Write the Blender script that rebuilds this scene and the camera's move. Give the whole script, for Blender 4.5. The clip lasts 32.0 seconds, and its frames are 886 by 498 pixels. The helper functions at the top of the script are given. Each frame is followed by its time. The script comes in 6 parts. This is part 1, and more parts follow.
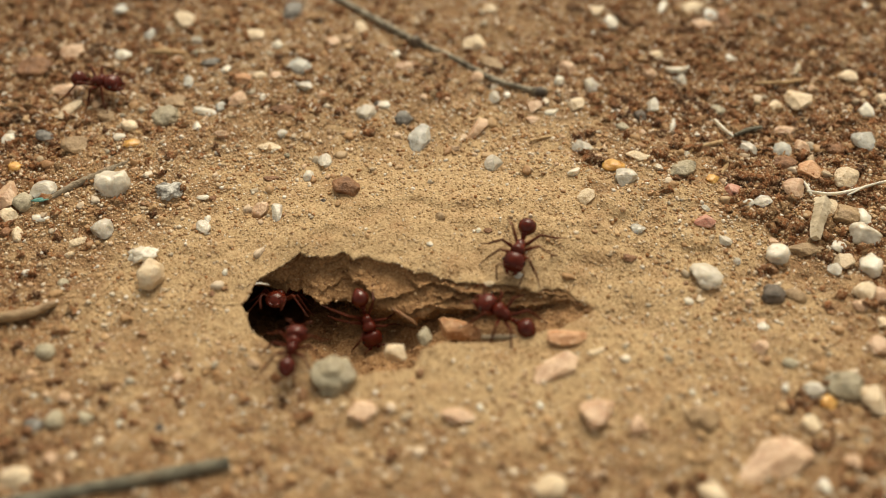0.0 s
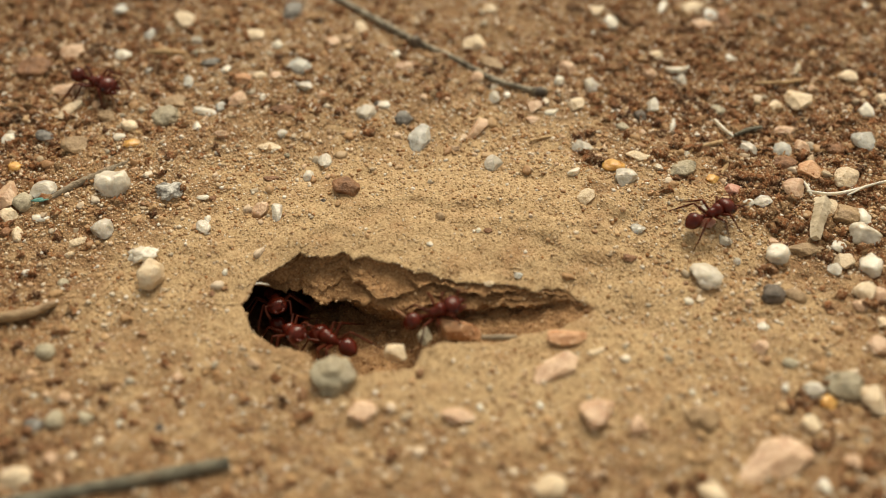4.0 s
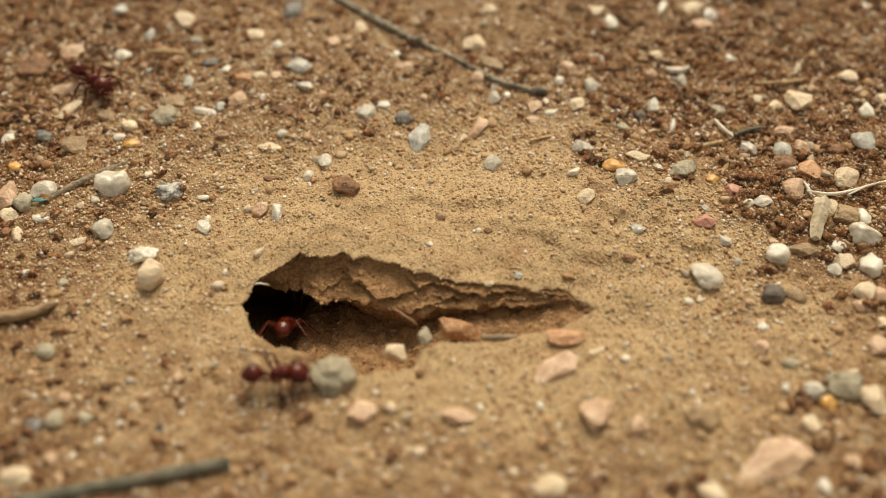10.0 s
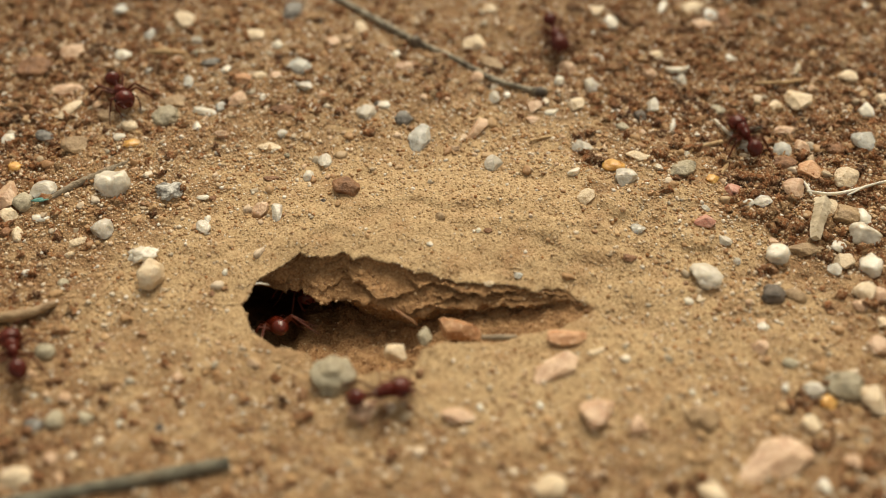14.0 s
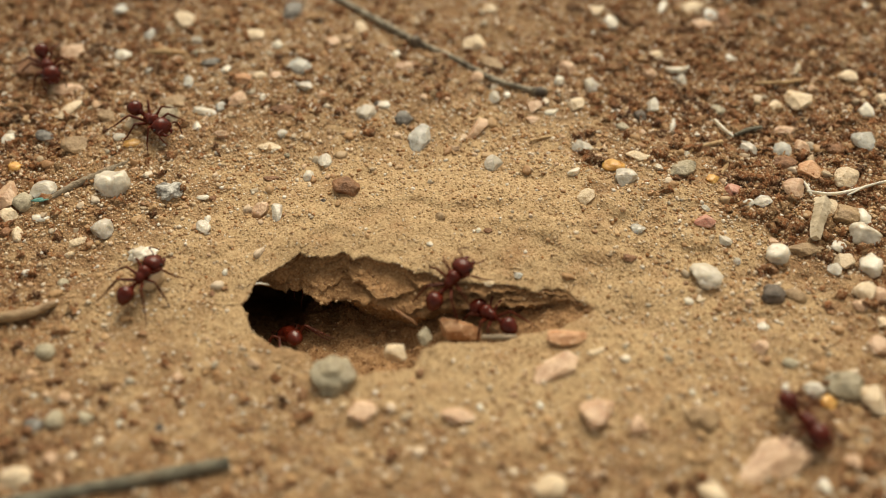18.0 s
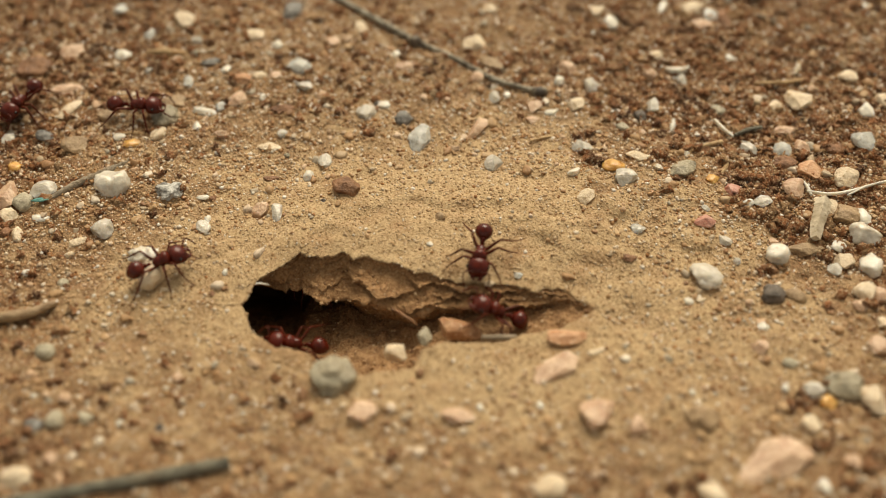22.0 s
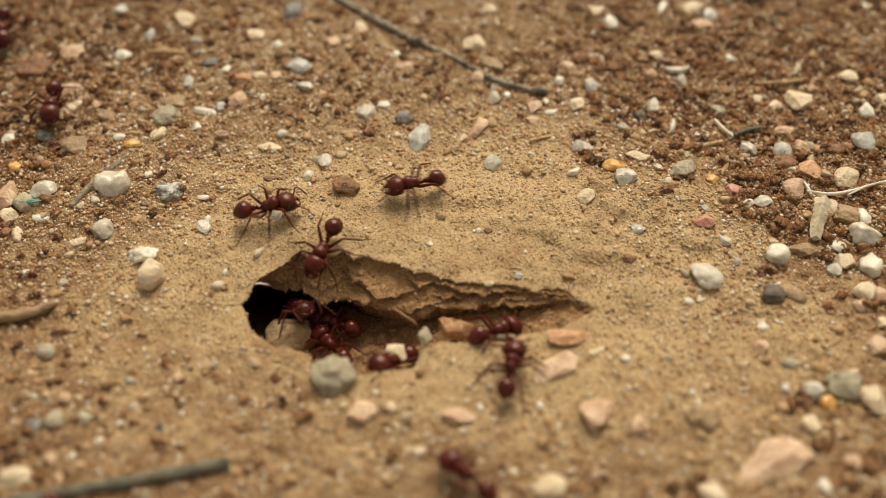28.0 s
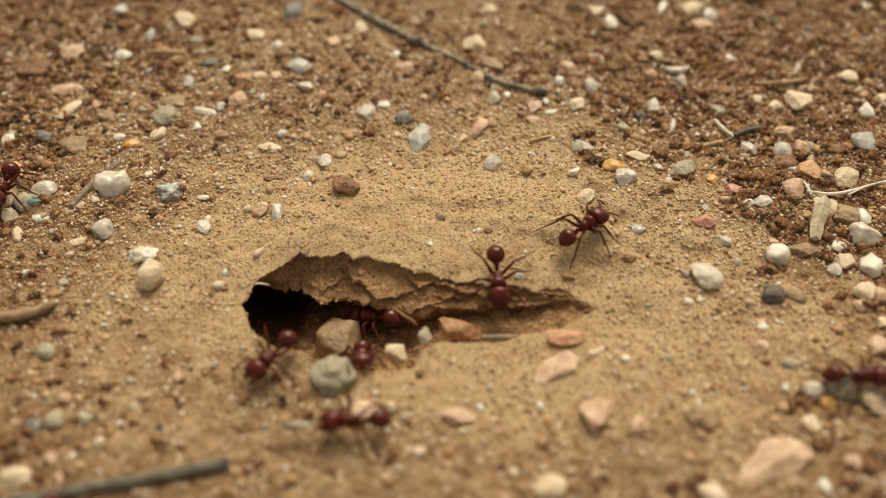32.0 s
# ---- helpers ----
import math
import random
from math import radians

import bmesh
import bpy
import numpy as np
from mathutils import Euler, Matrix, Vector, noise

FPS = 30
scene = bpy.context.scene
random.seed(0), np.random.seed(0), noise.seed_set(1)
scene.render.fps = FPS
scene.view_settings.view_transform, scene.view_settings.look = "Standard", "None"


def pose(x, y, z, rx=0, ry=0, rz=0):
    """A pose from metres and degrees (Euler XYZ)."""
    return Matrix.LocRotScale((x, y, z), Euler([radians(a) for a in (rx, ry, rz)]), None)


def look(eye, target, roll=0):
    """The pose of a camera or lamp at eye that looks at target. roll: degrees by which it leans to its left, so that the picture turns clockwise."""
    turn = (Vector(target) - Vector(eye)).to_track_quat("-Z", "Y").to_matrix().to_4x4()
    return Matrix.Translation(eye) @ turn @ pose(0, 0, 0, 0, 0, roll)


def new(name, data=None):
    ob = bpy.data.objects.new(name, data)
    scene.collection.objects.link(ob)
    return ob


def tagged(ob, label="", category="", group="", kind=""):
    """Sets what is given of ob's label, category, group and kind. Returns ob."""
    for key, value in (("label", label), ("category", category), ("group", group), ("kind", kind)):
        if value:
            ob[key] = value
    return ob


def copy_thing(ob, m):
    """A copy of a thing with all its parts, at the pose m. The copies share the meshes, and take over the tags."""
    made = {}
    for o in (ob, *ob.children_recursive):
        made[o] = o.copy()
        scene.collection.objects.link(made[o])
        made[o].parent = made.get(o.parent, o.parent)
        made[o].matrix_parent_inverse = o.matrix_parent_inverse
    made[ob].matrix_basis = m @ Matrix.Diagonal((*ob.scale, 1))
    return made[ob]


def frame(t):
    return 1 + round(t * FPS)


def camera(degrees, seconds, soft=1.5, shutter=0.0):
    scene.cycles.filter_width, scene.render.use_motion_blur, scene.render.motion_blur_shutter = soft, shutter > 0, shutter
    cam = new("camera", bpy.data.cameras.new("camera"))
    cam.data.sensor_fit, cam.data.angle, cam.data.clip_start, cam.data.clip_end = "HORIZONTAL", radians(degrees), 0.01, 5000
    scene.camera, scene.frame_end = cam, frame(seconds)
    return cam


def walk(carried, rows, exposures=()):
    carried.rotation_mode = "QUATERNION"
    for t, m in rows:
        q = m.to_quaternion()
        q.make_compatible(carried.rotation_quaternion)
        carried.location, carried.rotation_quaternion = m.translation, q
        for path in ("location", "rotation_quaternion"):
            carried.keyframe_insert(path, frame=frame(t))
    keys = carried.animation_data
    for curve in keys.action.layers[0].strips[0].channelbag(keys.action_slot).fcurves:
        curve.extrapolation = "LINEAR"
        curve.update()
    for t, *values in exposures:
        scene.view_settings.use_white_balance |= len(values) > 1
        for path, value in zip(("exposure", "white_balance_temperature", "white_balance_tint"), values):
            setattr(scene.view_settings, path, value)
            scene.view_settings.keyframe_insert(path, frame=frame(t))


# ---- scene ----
# World axes: x across the view, y away from the camera, z up; the numbers below are millimetres, turned to metres by MM.
MM = 0.001
cam = camera(42.0, 32.0, 1.0, 0.6)
EYE, AIM = (0.0, -0.0875, 0.108), (0.0, 0.0, 0.0)
cam.data.dof.use_dof = True
cam.data.dof.focus_distance = 0.1435
cam.data.dof.aperture_fstop = 9.0
walk(cam, [(0.0, look(EYE, AIM)), (32.0, look(EYE, AIM))], [(0.0, 0.39, 8150, 6), (32.0, 0.34, 8150, 6)])

# ---- light: a bright overcast sky, a little stronger from beyond the nest ----
world = bpy.data.worlds.new("overcast_sky")
scene.world = world
world.use_nodes = True
wn = world.node_tree
sky = wn.nodes.new("ShaderNodeTexSky")
sky.sky_type = "NISHITA"
sky.sun_disc = False
sky.sun_elevation = radians(48)
sky.sun_rotation = radians(9)
sky.air_density, sky.dust_density, sky.ozone_density = 1.0, 4.0, 1.0
cloud = wn.nodes.new("ShaderNodeHueSaturation")
cloud.inputs["Saturation"].default_value = 0.04
wn.links.new(sky.outputs[0], cloud.inputs["Color"])
wn.links.new(cloud.outputs[0], wn.nodes["Background"].inputs[0])
wn.nodes["Background"].inputs[1].default_value = 0.085
sun = new("sun", bpy.data.lights.new("sun", "SUN"))
sun.data.energy, sun.data.angle, sun.data.color = 2.0, radians(35), (1.0, 0.96, 0.90)
sun.matrix_world = look((0.15, 0.9, 1.0), (0, 0, 0))


# ---- materials ----
def node_material(name, rough=0.85):
    m = bpy.data.materials.new(name)
    m.use_nodes = True
    nt = m.node_tree
    b = nt.nodes["Principled BSDF"]
    b.inputs["Roughness"].default_value = rough
    return m, nt, b


def noise_node(nt, scale, detail=4.0, rough=0.6):
    """Noise of so many waves a metre, in the object's own space."""
    tc = nt.nodes.new("ShaderNodeTexCoord")
    n = nt.nodes.new("ShaderNodeTexNoise")
    n.inputs["Scale"].default_value = scale
    n.inputs["Detail"].default_value = detail
    n.inputs["Roughness"].default_value = rough
    nt.links.new(tc.outputs["Object"], n.inputs["Vector"])
    return n


def ramp(nt, source, stops):
    r = nt.nodes.new("ShaderNodeValToRGB")
    while len(r.color_ramp.elements) < len(stops):
        r.color_ramp.elements.new(0.5)
    for e, (p, c) in zip(r.color_ramp.elements, stops):
        e.position, e.color = p, (*c, 1)
    nt.links.new(source, r.inputs[0])
    return r.outputs[0]


def mix(nt, f, a, b, mode="MIX"):
    m = nt.nodes.new("ShaderNodeMix")
    m.data_type, m.blend_type = "RGBA", mode
    if isinstance(f, float):
        m.inputs[0].default_value = f
    else:
        nt.links.new(f, m.inputs[0])
    for k, v in ((6, a), (7, b)):
        if isinstance(v, tuple):
            m.inputs[k].default_value = (*v, 1)
        else:
            nt.links.new(v, m.inputs[k])
    return m.outputs[2]


def relief_of(nt, b, source, strength, distance):
    bp = nt.nodes.new("ShaderNodeBump")
    bp.inputs["Strength"].default_value = strength
    bp.inputs["Distance"].default_value = distance
    nt.links.new(source, bp.inputs["Height"])
    nt.links.new(bp.outputs[0], b.inputs["Normal"])


def step_of(nt, source, low, high):
    r = nt.nodes.new("ShaderNodeMapRange")
    r.interpolation_type = "SMOOTHSTEP"
    r.inputs[1].default_value, r.inputs[2].default_value = low, high
    nt.links.new(source, r.inputs[0])
    return r.outputs[0]


def sand_material():
    """Packed tan sand, turning to red-brown crumbly soil where the vertex attribute 'soil' says so."""
    m, nt, b = node_material("packed_sand", 0.9)
    grain = noise_node(nt, 3200, 3)
    patch = noise_node(nt, 170, 5)
    pale = ramp(nt, grain.outputs[0], [(0.25, (0.30, 0.18, 0.08)), (0.5, (0.49, 0.335, 0.182)), (0.75, (0.63, 0.465, 0.285))])
    warm = ramp(nt, grain.outputs[0], [(0.25, (0.16, 0.075, 0.032)), (0.5, (0.33, 0.175, 0.08)), (0.75, (0.48, 0.30, 0.16))])
    dark = ramp(nt, grain.outputs[0], [(0.3, (0.082, 0.034, 0.014)), (0.55, (0.215, 0.098, 0.041)), (0.8, (0.39, 0.225, 0.112))])
    c = mix(nt, step_of(nt, patch.outputs[0], 0.48, 0.80), pale, warm)
    # shade and warm bounced light of the nest's mouth, put into the colour
    mouth_shade = nt.nodes.new("ShaderNodeAttribute")
    mouth_shade.attribute_name = "mouth_shade"
    browned = ramp(nt, grain.outputs[0], [(0.25, (0.19, 0.085, 0.034)), (0.5, (0.37, 0.195, 0.086)), (0.75, (0.53, 0.325, 0.165))])
    c = mix(nt, mouth_shade.outputs["Fac"], c, browned)
    at = nt.nodes.new("ShaderNodeAttribute")
    at.attribute_name = "soil"
    add = nt.nodes.new("ShaderNodeMath")
    add.operation = "MULTIPLY_ADD"
    fine = noise_node(nt, 420, 4)
    nt.links.new(fine.outputs[0], add.inputs[0])
    add.inputs[1].default_value = 0.9
    nt.links.new(at.outputs["Fac"], add.inputs[2])
    c = mix(nt, step_of(nt, add.outputs[0], 0.58, 1.12), c, dark)
    nt.links.new(c, b.inputs["Base Color"])
    relief_of(nt, b, grain.outputs[0], 0.7, 0.0004)
    return m


def grain_material(name, stops, rough=0.55):
    """Loose grains: each takes its own colour by chance."""
    m, nt, b = node_material(name, rough)
    g = nt.nodes.new("ShaderNodeNewGeometry")
    c = ramp(nt, g.outputs["Random Per Island"], stops)
    n = noise_node(nt, 2500, 3)
    c = mix(nt, 0.6, c, ramp(nt, n.outputs[0], [(0.3, (0.55, 0.5, 0.45)), (0.7, (1, 1, 1))]), "MULTIPLY")
    nt.links.new(c, b.inputs["Base Color"])
    relief_of(nt, b, n.outputs[0], 0.4, 0.0002)
    return m


def stone_material(name, low, high, spot, rough=0.45, clear=0.0, dusty=0.38, bump=0.6, milky=0.0):
    """A pebble: two tones, dusty spots, and a shade that varies from pebble to pebble."""
    m, nt, b = node_material(name, rough)
    a = noise_node(nt, 700, 5)
    s = noise_node(nt, 2200, 4)
    c = ramp(nt, a.outputs[0], [(0.36, low), (0.6, high)])
    c = mix(nt, step_of(nt, s.outputs[0], 0.58, 0.72), c, spot)
    dust = noise_node(nt, 330, 4)
    c = mix(nt, ramp(nt, dust.outputs[0], [(0.40, (0.08, 0.08, 0.08)), (0.68, (dusty, dusty, dusty))]), c, (0.42, 0.25, 0.12))
    oi = nt.nodes.new("ShaderNodeObjectInfo")
    c = mix(nt, 0.35, c, ramp(nt, oi.outputs["Random"], [(0, (0.68, 0.64, 0.6)), (1, (1, 1, 1))]), "MULTIPLY")
    nt.links.new(c, b.inputs["Base Color"])
    b.inputs["Transmission Weight"].default_value = clear
    if milky:  # light wanders inside the stone
        b.inputs["Subsurface Weight"].default_value = milky
        b.inputs["Subsurface Radius"].default_value = (1.0, 0.85, 0.65)
        b.inputs["Subsurface Scale"].default_value = 0.0009
    both = nt.nodes.new("ShaderNodeMath")
    nt.links.new(s.outputs[0], both.inputs[0])
    nt.links.new(a.outputs[0], both.inputs[1])
    relief_of(nt, b, both.outputs[0], bump, 0.0005)
    return m


def crumb_material():
    """Moist red-brown soil: patches of rust and umber, with pale mineral flecks in it."""
    m, nt, b = node_material("soil_crumb", 0.9)
    patch = noise_node(nt, 260, 4)
    fleck = noise_node(nt, 2600, 4, 0.7)
    c = ramp(nt, patch.outputs[0], [(0.30, (0.075, 0.030, 0.014)), (0.42, (0.19, 0.078, 0.032)), (0.53, (0.34, 0.125, 0.042)), (0.62, (0.42, 0.25, 0.125))])
    g = nt.nodes.new("ShaderNodeNewGeometry")
    c = mix(nt, 0.55, c, ramp(nt, g.outputs["Random Per Island"], [(0.0, (0.6, 0.54, 0.5)), (1.0, (1, 1, 1))]), "MULTIPLY")
    c = mix(nt, step_of(nt, fleck.outputs[0], 0.50, 0.66), c, (0.52, 0.36, 0.21))
    nt.links.new(c, b.inputs["Base Color"])
    relief_of(nt, b, fleck.outputs[0], 1.0, 0.0006)
    return m


SAND = sand_material()
CREAM = stone_material("cream_stone", (0.66, 0.50, 0.33), (0.86, 0.74, 0.56), (0.55, 0.36, 0.19), 0.4, 0.0, 0.26, 0.5, 0.2)
WHITE = stone_material("white_stone", (0.64, 0.60, 0.51), (0.82, 0.79, 0.71), (0.60, 0.50, 0.38), 0.22, 0.0, 0.24, 0.18, 0.5)
PINK = stone_material("pink_stone", (0.52, 0.31, 0.20), (0.76, 0.55, 0.39), (0.62, 0.44, 0.32), 0.3, 0.0, 0.26, 0.45, 0.3)
ORANGE = stone_material("orange_stone", (0.52, 0.25, 0.06), (0.80, 0.48, 0.16), (0.55, 0.32, 0.16), 0.2, 0.0, 0.18, 0.3, 0.5)
GREY = stone_material("grey_stone", (0.26, 0.235, 0.17), (0.50, 0.46, 0.34), (0.17, 0.14, 0.095), 0.4, 0.0, 0.3, 0.6)
SLATE = stone_material("slate_stone", (0.07, 0.078, 0.08), (0.24, 0.25, 0.245), (0.12, 0.10, 0.08), 0.35, 0.0, 0.25, 0.5)
ROSE = stone_material("rose_stone", (0.50, 0.19, 0.14), (0.74, 0.42, 0.34), (0.60, 0.36, 0.26), 0.25, 0.0, 0.2, 0.4, 0.3)
TAN = stone_material("tan_stone", (0.27, 0.17, 0.09), (0.44, 0.31, 0.18), (0.22, 0.14, 0.08))
TERRA = stone_material("terracotta_stone", (0.46, 0.20, 0.085), (0.72, 0.42, 0.24), (0.78, 0.58, 0.42), 0.35, 0.0, 0.24, 0.6, 0.2)
DARK = stone_material("dark_stone", (0.028, 0.027, 0.027), (0.09, 0.088, 0.087), (0.15, 0.12, 0.09), 0.5, 0.0, 0.3)
BROWN = stone_material("brown_stone", (0.14, 0.055, 0.024), (0.31, 0.135, 0.062), (0.36, 0.20, 0.11), 0.6)
QUARTZ = stone_material("clear_quartz", (0.56, 0.52, 0.44), (0.82, 0.78, 0.70), (0.58, 0.46, 0.34), 0.1, 0.22, 0.14, 0.25, 0.5)
SPECKLED = stone_material("speckled_granite", (0.06, 0.065, 0.065), (0.72, 0.72, 0.68), (0.03, 0.03, 0.03), 0.5, 0.0, 0.15)
BLUE = stone_material("blue_grey_stone", (0.47, 0.48, 0.45), (0.76, 0.76, 0.71), (0.46, 0.42, 0.35), 0.1, 0.2, 0.14, 0.25, 0.5)
TEAL = stone_material("teal_chip", (0.02, 0.25, 0.24), (0.06, 0.45, 0.42), (0.3, 0.4, 0.35), 0.4)
STRAW = stone_material("dry_straw", (0.40, 0.24, 0.11), (0.62, 0.44, 0.24), (0.30, 0.18, 0.08), 0.7)
BARK = stone_material("weathered_bark", (0.13, 0.105, 0.075), (0.34, 0.29, 0.22), (0.07, 0.05, 0.03), 0.85, 0.0, 0.25)
ASHTWIG = stone_material("ash_grey_stem", (0.062, 0.066, 0.052), (0.19, 0.20, 0.16), (0.035, 0.034, 0.026), 0.8, 0.0, 0.2)
SANDGRAINS = grain_material("sand_grains", [(0.0, (0.34, 0.195, 0.09)), (0.09, (0.44, 0.275, 0.14)), (0.55, (0.53, 0.36, 0.20)), (0.86, (0.62, 0.45, 0.28)), (0.97, (0.72, 0.58, 0.42)), (1.0, (0.86, 0.78, 0.67))], 0.24)
COARSESAND = grain_material("coarse_sand", [(0.0, (0.28, 0.13, 0.052)), (0.12, (0.44, 0.20, 0.08)), (0.22, (0.46, 0.265, 0.125)), (0.45, (0.60, 0.375, 0.20)), (0.62, (0.60, 0.43, 0.27)), (0.78, (0.74, 0.58, 0.41)), (0.92, (0.84, 0.74, 0.62)), (1.0, (0.92, 0.87, 0.80))], 0.12)
# sand grains again, with the mouth's shade put into their colour
SHADEGRAINS = grain_material("shaded_grains", [(0.0, (0.20, 0.09, 0.038)), (0.2, (0.34, 0.17, 0.072)), (0.6, (0.44, 0.25, 0.115)), (0.93, (0.56, 0.36, 0.19)), (1.0, (0.70, 0.54, 0.36))], 0.35)
PALEWOOD = stone_material("pale_dry_wood", (0.46, 0.38, 0.26), (0.72, 0.63, 0.48), (0.30, 0.23, 0.15), 0.75, 0.0, 0.2, 0.35)
STEM = stone_material("pale_ridged_stem", (0.10, 0.09, 0.07), (0.42, 0.39, 0.31), (0.06, 0.05, 0.04), 0.7, 0.0, 0.12)
SPARKLE = grain_material("clear_grit", [(0.0, (0.40, 0.30, 0.19)), (0.45, (0.60, 0.46, 0.31)), (0.8, (0.76, 0.64, 0.49)), (1.0, (0.86, 0.80, 0.70))], 0.08)
GRIT = grain_material("mixed_grit", [(0.0, (0.24, 0.115, 0.05)), (0.12, (0.36, 0.19, 0.085)), (0.4, (0.46, 0.27, 0.125)), (0.62, (0.52, 0.34, 0.18)), (0.78, (0.42, 0.37, 0.29)), (0.88, (0.58, 0.36, 0.21)), (1.0, (0.78, 0.69, 0.56))], 0.55)
CRUMBS = crumb_material()


def ant_material(name, low, high, rough, shine=0.3):
    m, nt, b = node_material(name, rough)
    n = noise_node(nt, 900, 4)
    f = noise_node(nt, 6000, 2)
    nt.links.new(ramp(nt, n.outputs[0], [(0.3, low), (0.7, high)]), b.inputs["Base Color"])
    b.inputs["Specular IOR Level"].default_value = shine
    relief_of(nt, b, f.outputs[0], 0.12, 0.00004)
    return m


SHELL = ant_material("red_brown_cuticle", (0.052, 0.0062, 0.0032), (0.115, 0.0145, 0.0065), 0.24)
GLOSS = ant_material("glossy_gaster_cuticle", (0.052, 0.0062, 0.0032), (0.12, 0.015, 0.0065), 0.16, 0.36)
LIMB = ant_material("amber_leg_cuticle", (0.05, 0.008, 0.004), (0.115, 0.022, 0.009), 0.4, 0.18)
EYEBLACK = ant_material("black_eye", (0.006, 0.005, 0.005), (0.012, 0.010, 0.009), 0.2)

# ---- the ground: one sheet, with the nest's mouth folded into it ----
def curve(points):
    xs, ys = zip(*points)
    return lambda x: float(np.interp(x, xs, ys))


def smooth(a, b, x):
    t = min(1.0, max(0.0, (x - a) / (b - a)))
    return t * t * (3 - 2 * t)


# the far rim and the near rim of the mouth, its depth, how far its wall runs back underground, and how far its brow leans out
RIM = curve([(-60000.0, -8.1), (-70.0, -8.1), (-23.5, -8.1), (-23.0, -7.5), (-22.2, -5.0), (-20.7, -4.0), (-19.1, -2.9), (-17.2, -1.2), (-14.4, -2.2), (-12.4, -1.4), (-9.0, -1.9), (-5.6, -3.0), (-2.3, -4.5), (2.4, -5.5), (7.0, -5.7), (14.3, -6.7), (17.4, -8.8), (18.0, -9.2), (70.0, -9.2), (60000.0, -9.2)])
FRONT = curve([(-60000.0, -8.2), (-70.0, -8.2), (-23.5, -8.2), (-22.8, -9.3), (-22.0, -11.7), (-20.1, -13.5), (-15.2, -15.0), (-14.1, -16.9), (-9.0, -17.9), (-3.1, -17.1), (-2.3, -14.8), (-0.3, -13.9), (5.5, -13.8), (8.1, -13.0), (13.9, -11.4), (17.3, -9.3), (18.0, -9.2), (70.0, -9.2), (60000.0, -9.2)])
DEPTH = curve([(-23.4, 0.0), (-22.8, 5.5), (-20.6, 7.5), (-16.0, 7.6), (-10.7, 6.8), (-5.5, 6.2), (-2.6, 5.0), (2.4, 3.6), (7.6, 2.8), (13.5, 1.5), (17.7, 0.0)])
UNDER = curve([(-23.3, 0.0), (-22.5, 9.0), (-21.2, 16.0), (-17.9, 16.0), (-15.7, 10.0), (-12.0, 4.0), (-6.8, 2.0), (-2.6, 1.2), (2.4, 0.5), (12.8, 0.2), (17.4, 0.0)])
NOSE = curve([(-23.4, 0.0), (-22.8, -2.0), (-21.2, -2.0), (-19.9, -0.5), (-18.3, 1.0), (-16.6, 2.2), (-14.0, 3.6), (-9.4, 4.4), (-4.2, 4.6), (-1.6, 3.2), (1.0, 1.9), (7.6, 1.3), (14.1, 0.6), (17.7, 0.0)])


def relief(x, y):
    """The lie of the open ground in millimetres, away from the nest's mouth."""
    p = Vector((x * 0.05, y * 0.05, 1.7))
    q = Vector((x * 0.21, y * 0.21, 4.2))
    z = 0.9 * noise.noise(p) + 0.35 * noise.noise(q)
    near = math.exp(-(((x - 4) / 34) ** 2) - ((y - 1) / 11) ** 2)
    z += 0.42 * near * math.tanh(7 * noise.noise(Vector((x * 0.13, y * 0.30, 6.6)))) + 0.24 * near * math.tanh(6 * noise.noise(Vector((x * 0.35, y * 0.6, 2.6))))
    return z * smooth(-14, 26, math.hypot((x + 3) * 0.55, y + 4)) + 1.2 * math.exp(-((x + 2) / 30) ** 2 - ((y - 4) / 9) ** 2)


def soil(x, y):
    """How crumbly and dark the soil is: beyond the nest on one side, and in a patch on the other."""
    n = 9 * noise.noise(Vector((x * 0.08, y * 0.08, 9))) + 6 * noise.noise(Vector((x * 0.25, y * 0.25, 2)))
    a = 0.88 * smooth(-8, 12, (x - 27) * 0.55 + (y - 9) * 0.75 + n) * smooth(-8, 10, x - 16 + y * 0.1 + n)
    b = 0.76 * smooth(-8, 14, -(x + 41) * 0.5 + (y - 9) * 0.35 + n)
    c = 0.44 * smooth(10, 48, y + n)
    d = 0.48 * smooth(18, 42, math.hypot((x - 2) * 0.8, (y + 4) * 1.25) + n)
    e = 0.42 * smooth(-4, 14, -(y + 16) - 0.25 * x + n)
    f = 0.62 * smooth(-6, 16, -(x + 40) * 0.45 - (y + 17) * 0.75 + n)
    # near corner on the right: lens fall-off painted as darker ground
    g = 0.62 * smooth(-6, 16, (x - 40) * 0.45 - (y + 18) * 0.75 + n)
    return max(a, b, c, d, e, f, g)


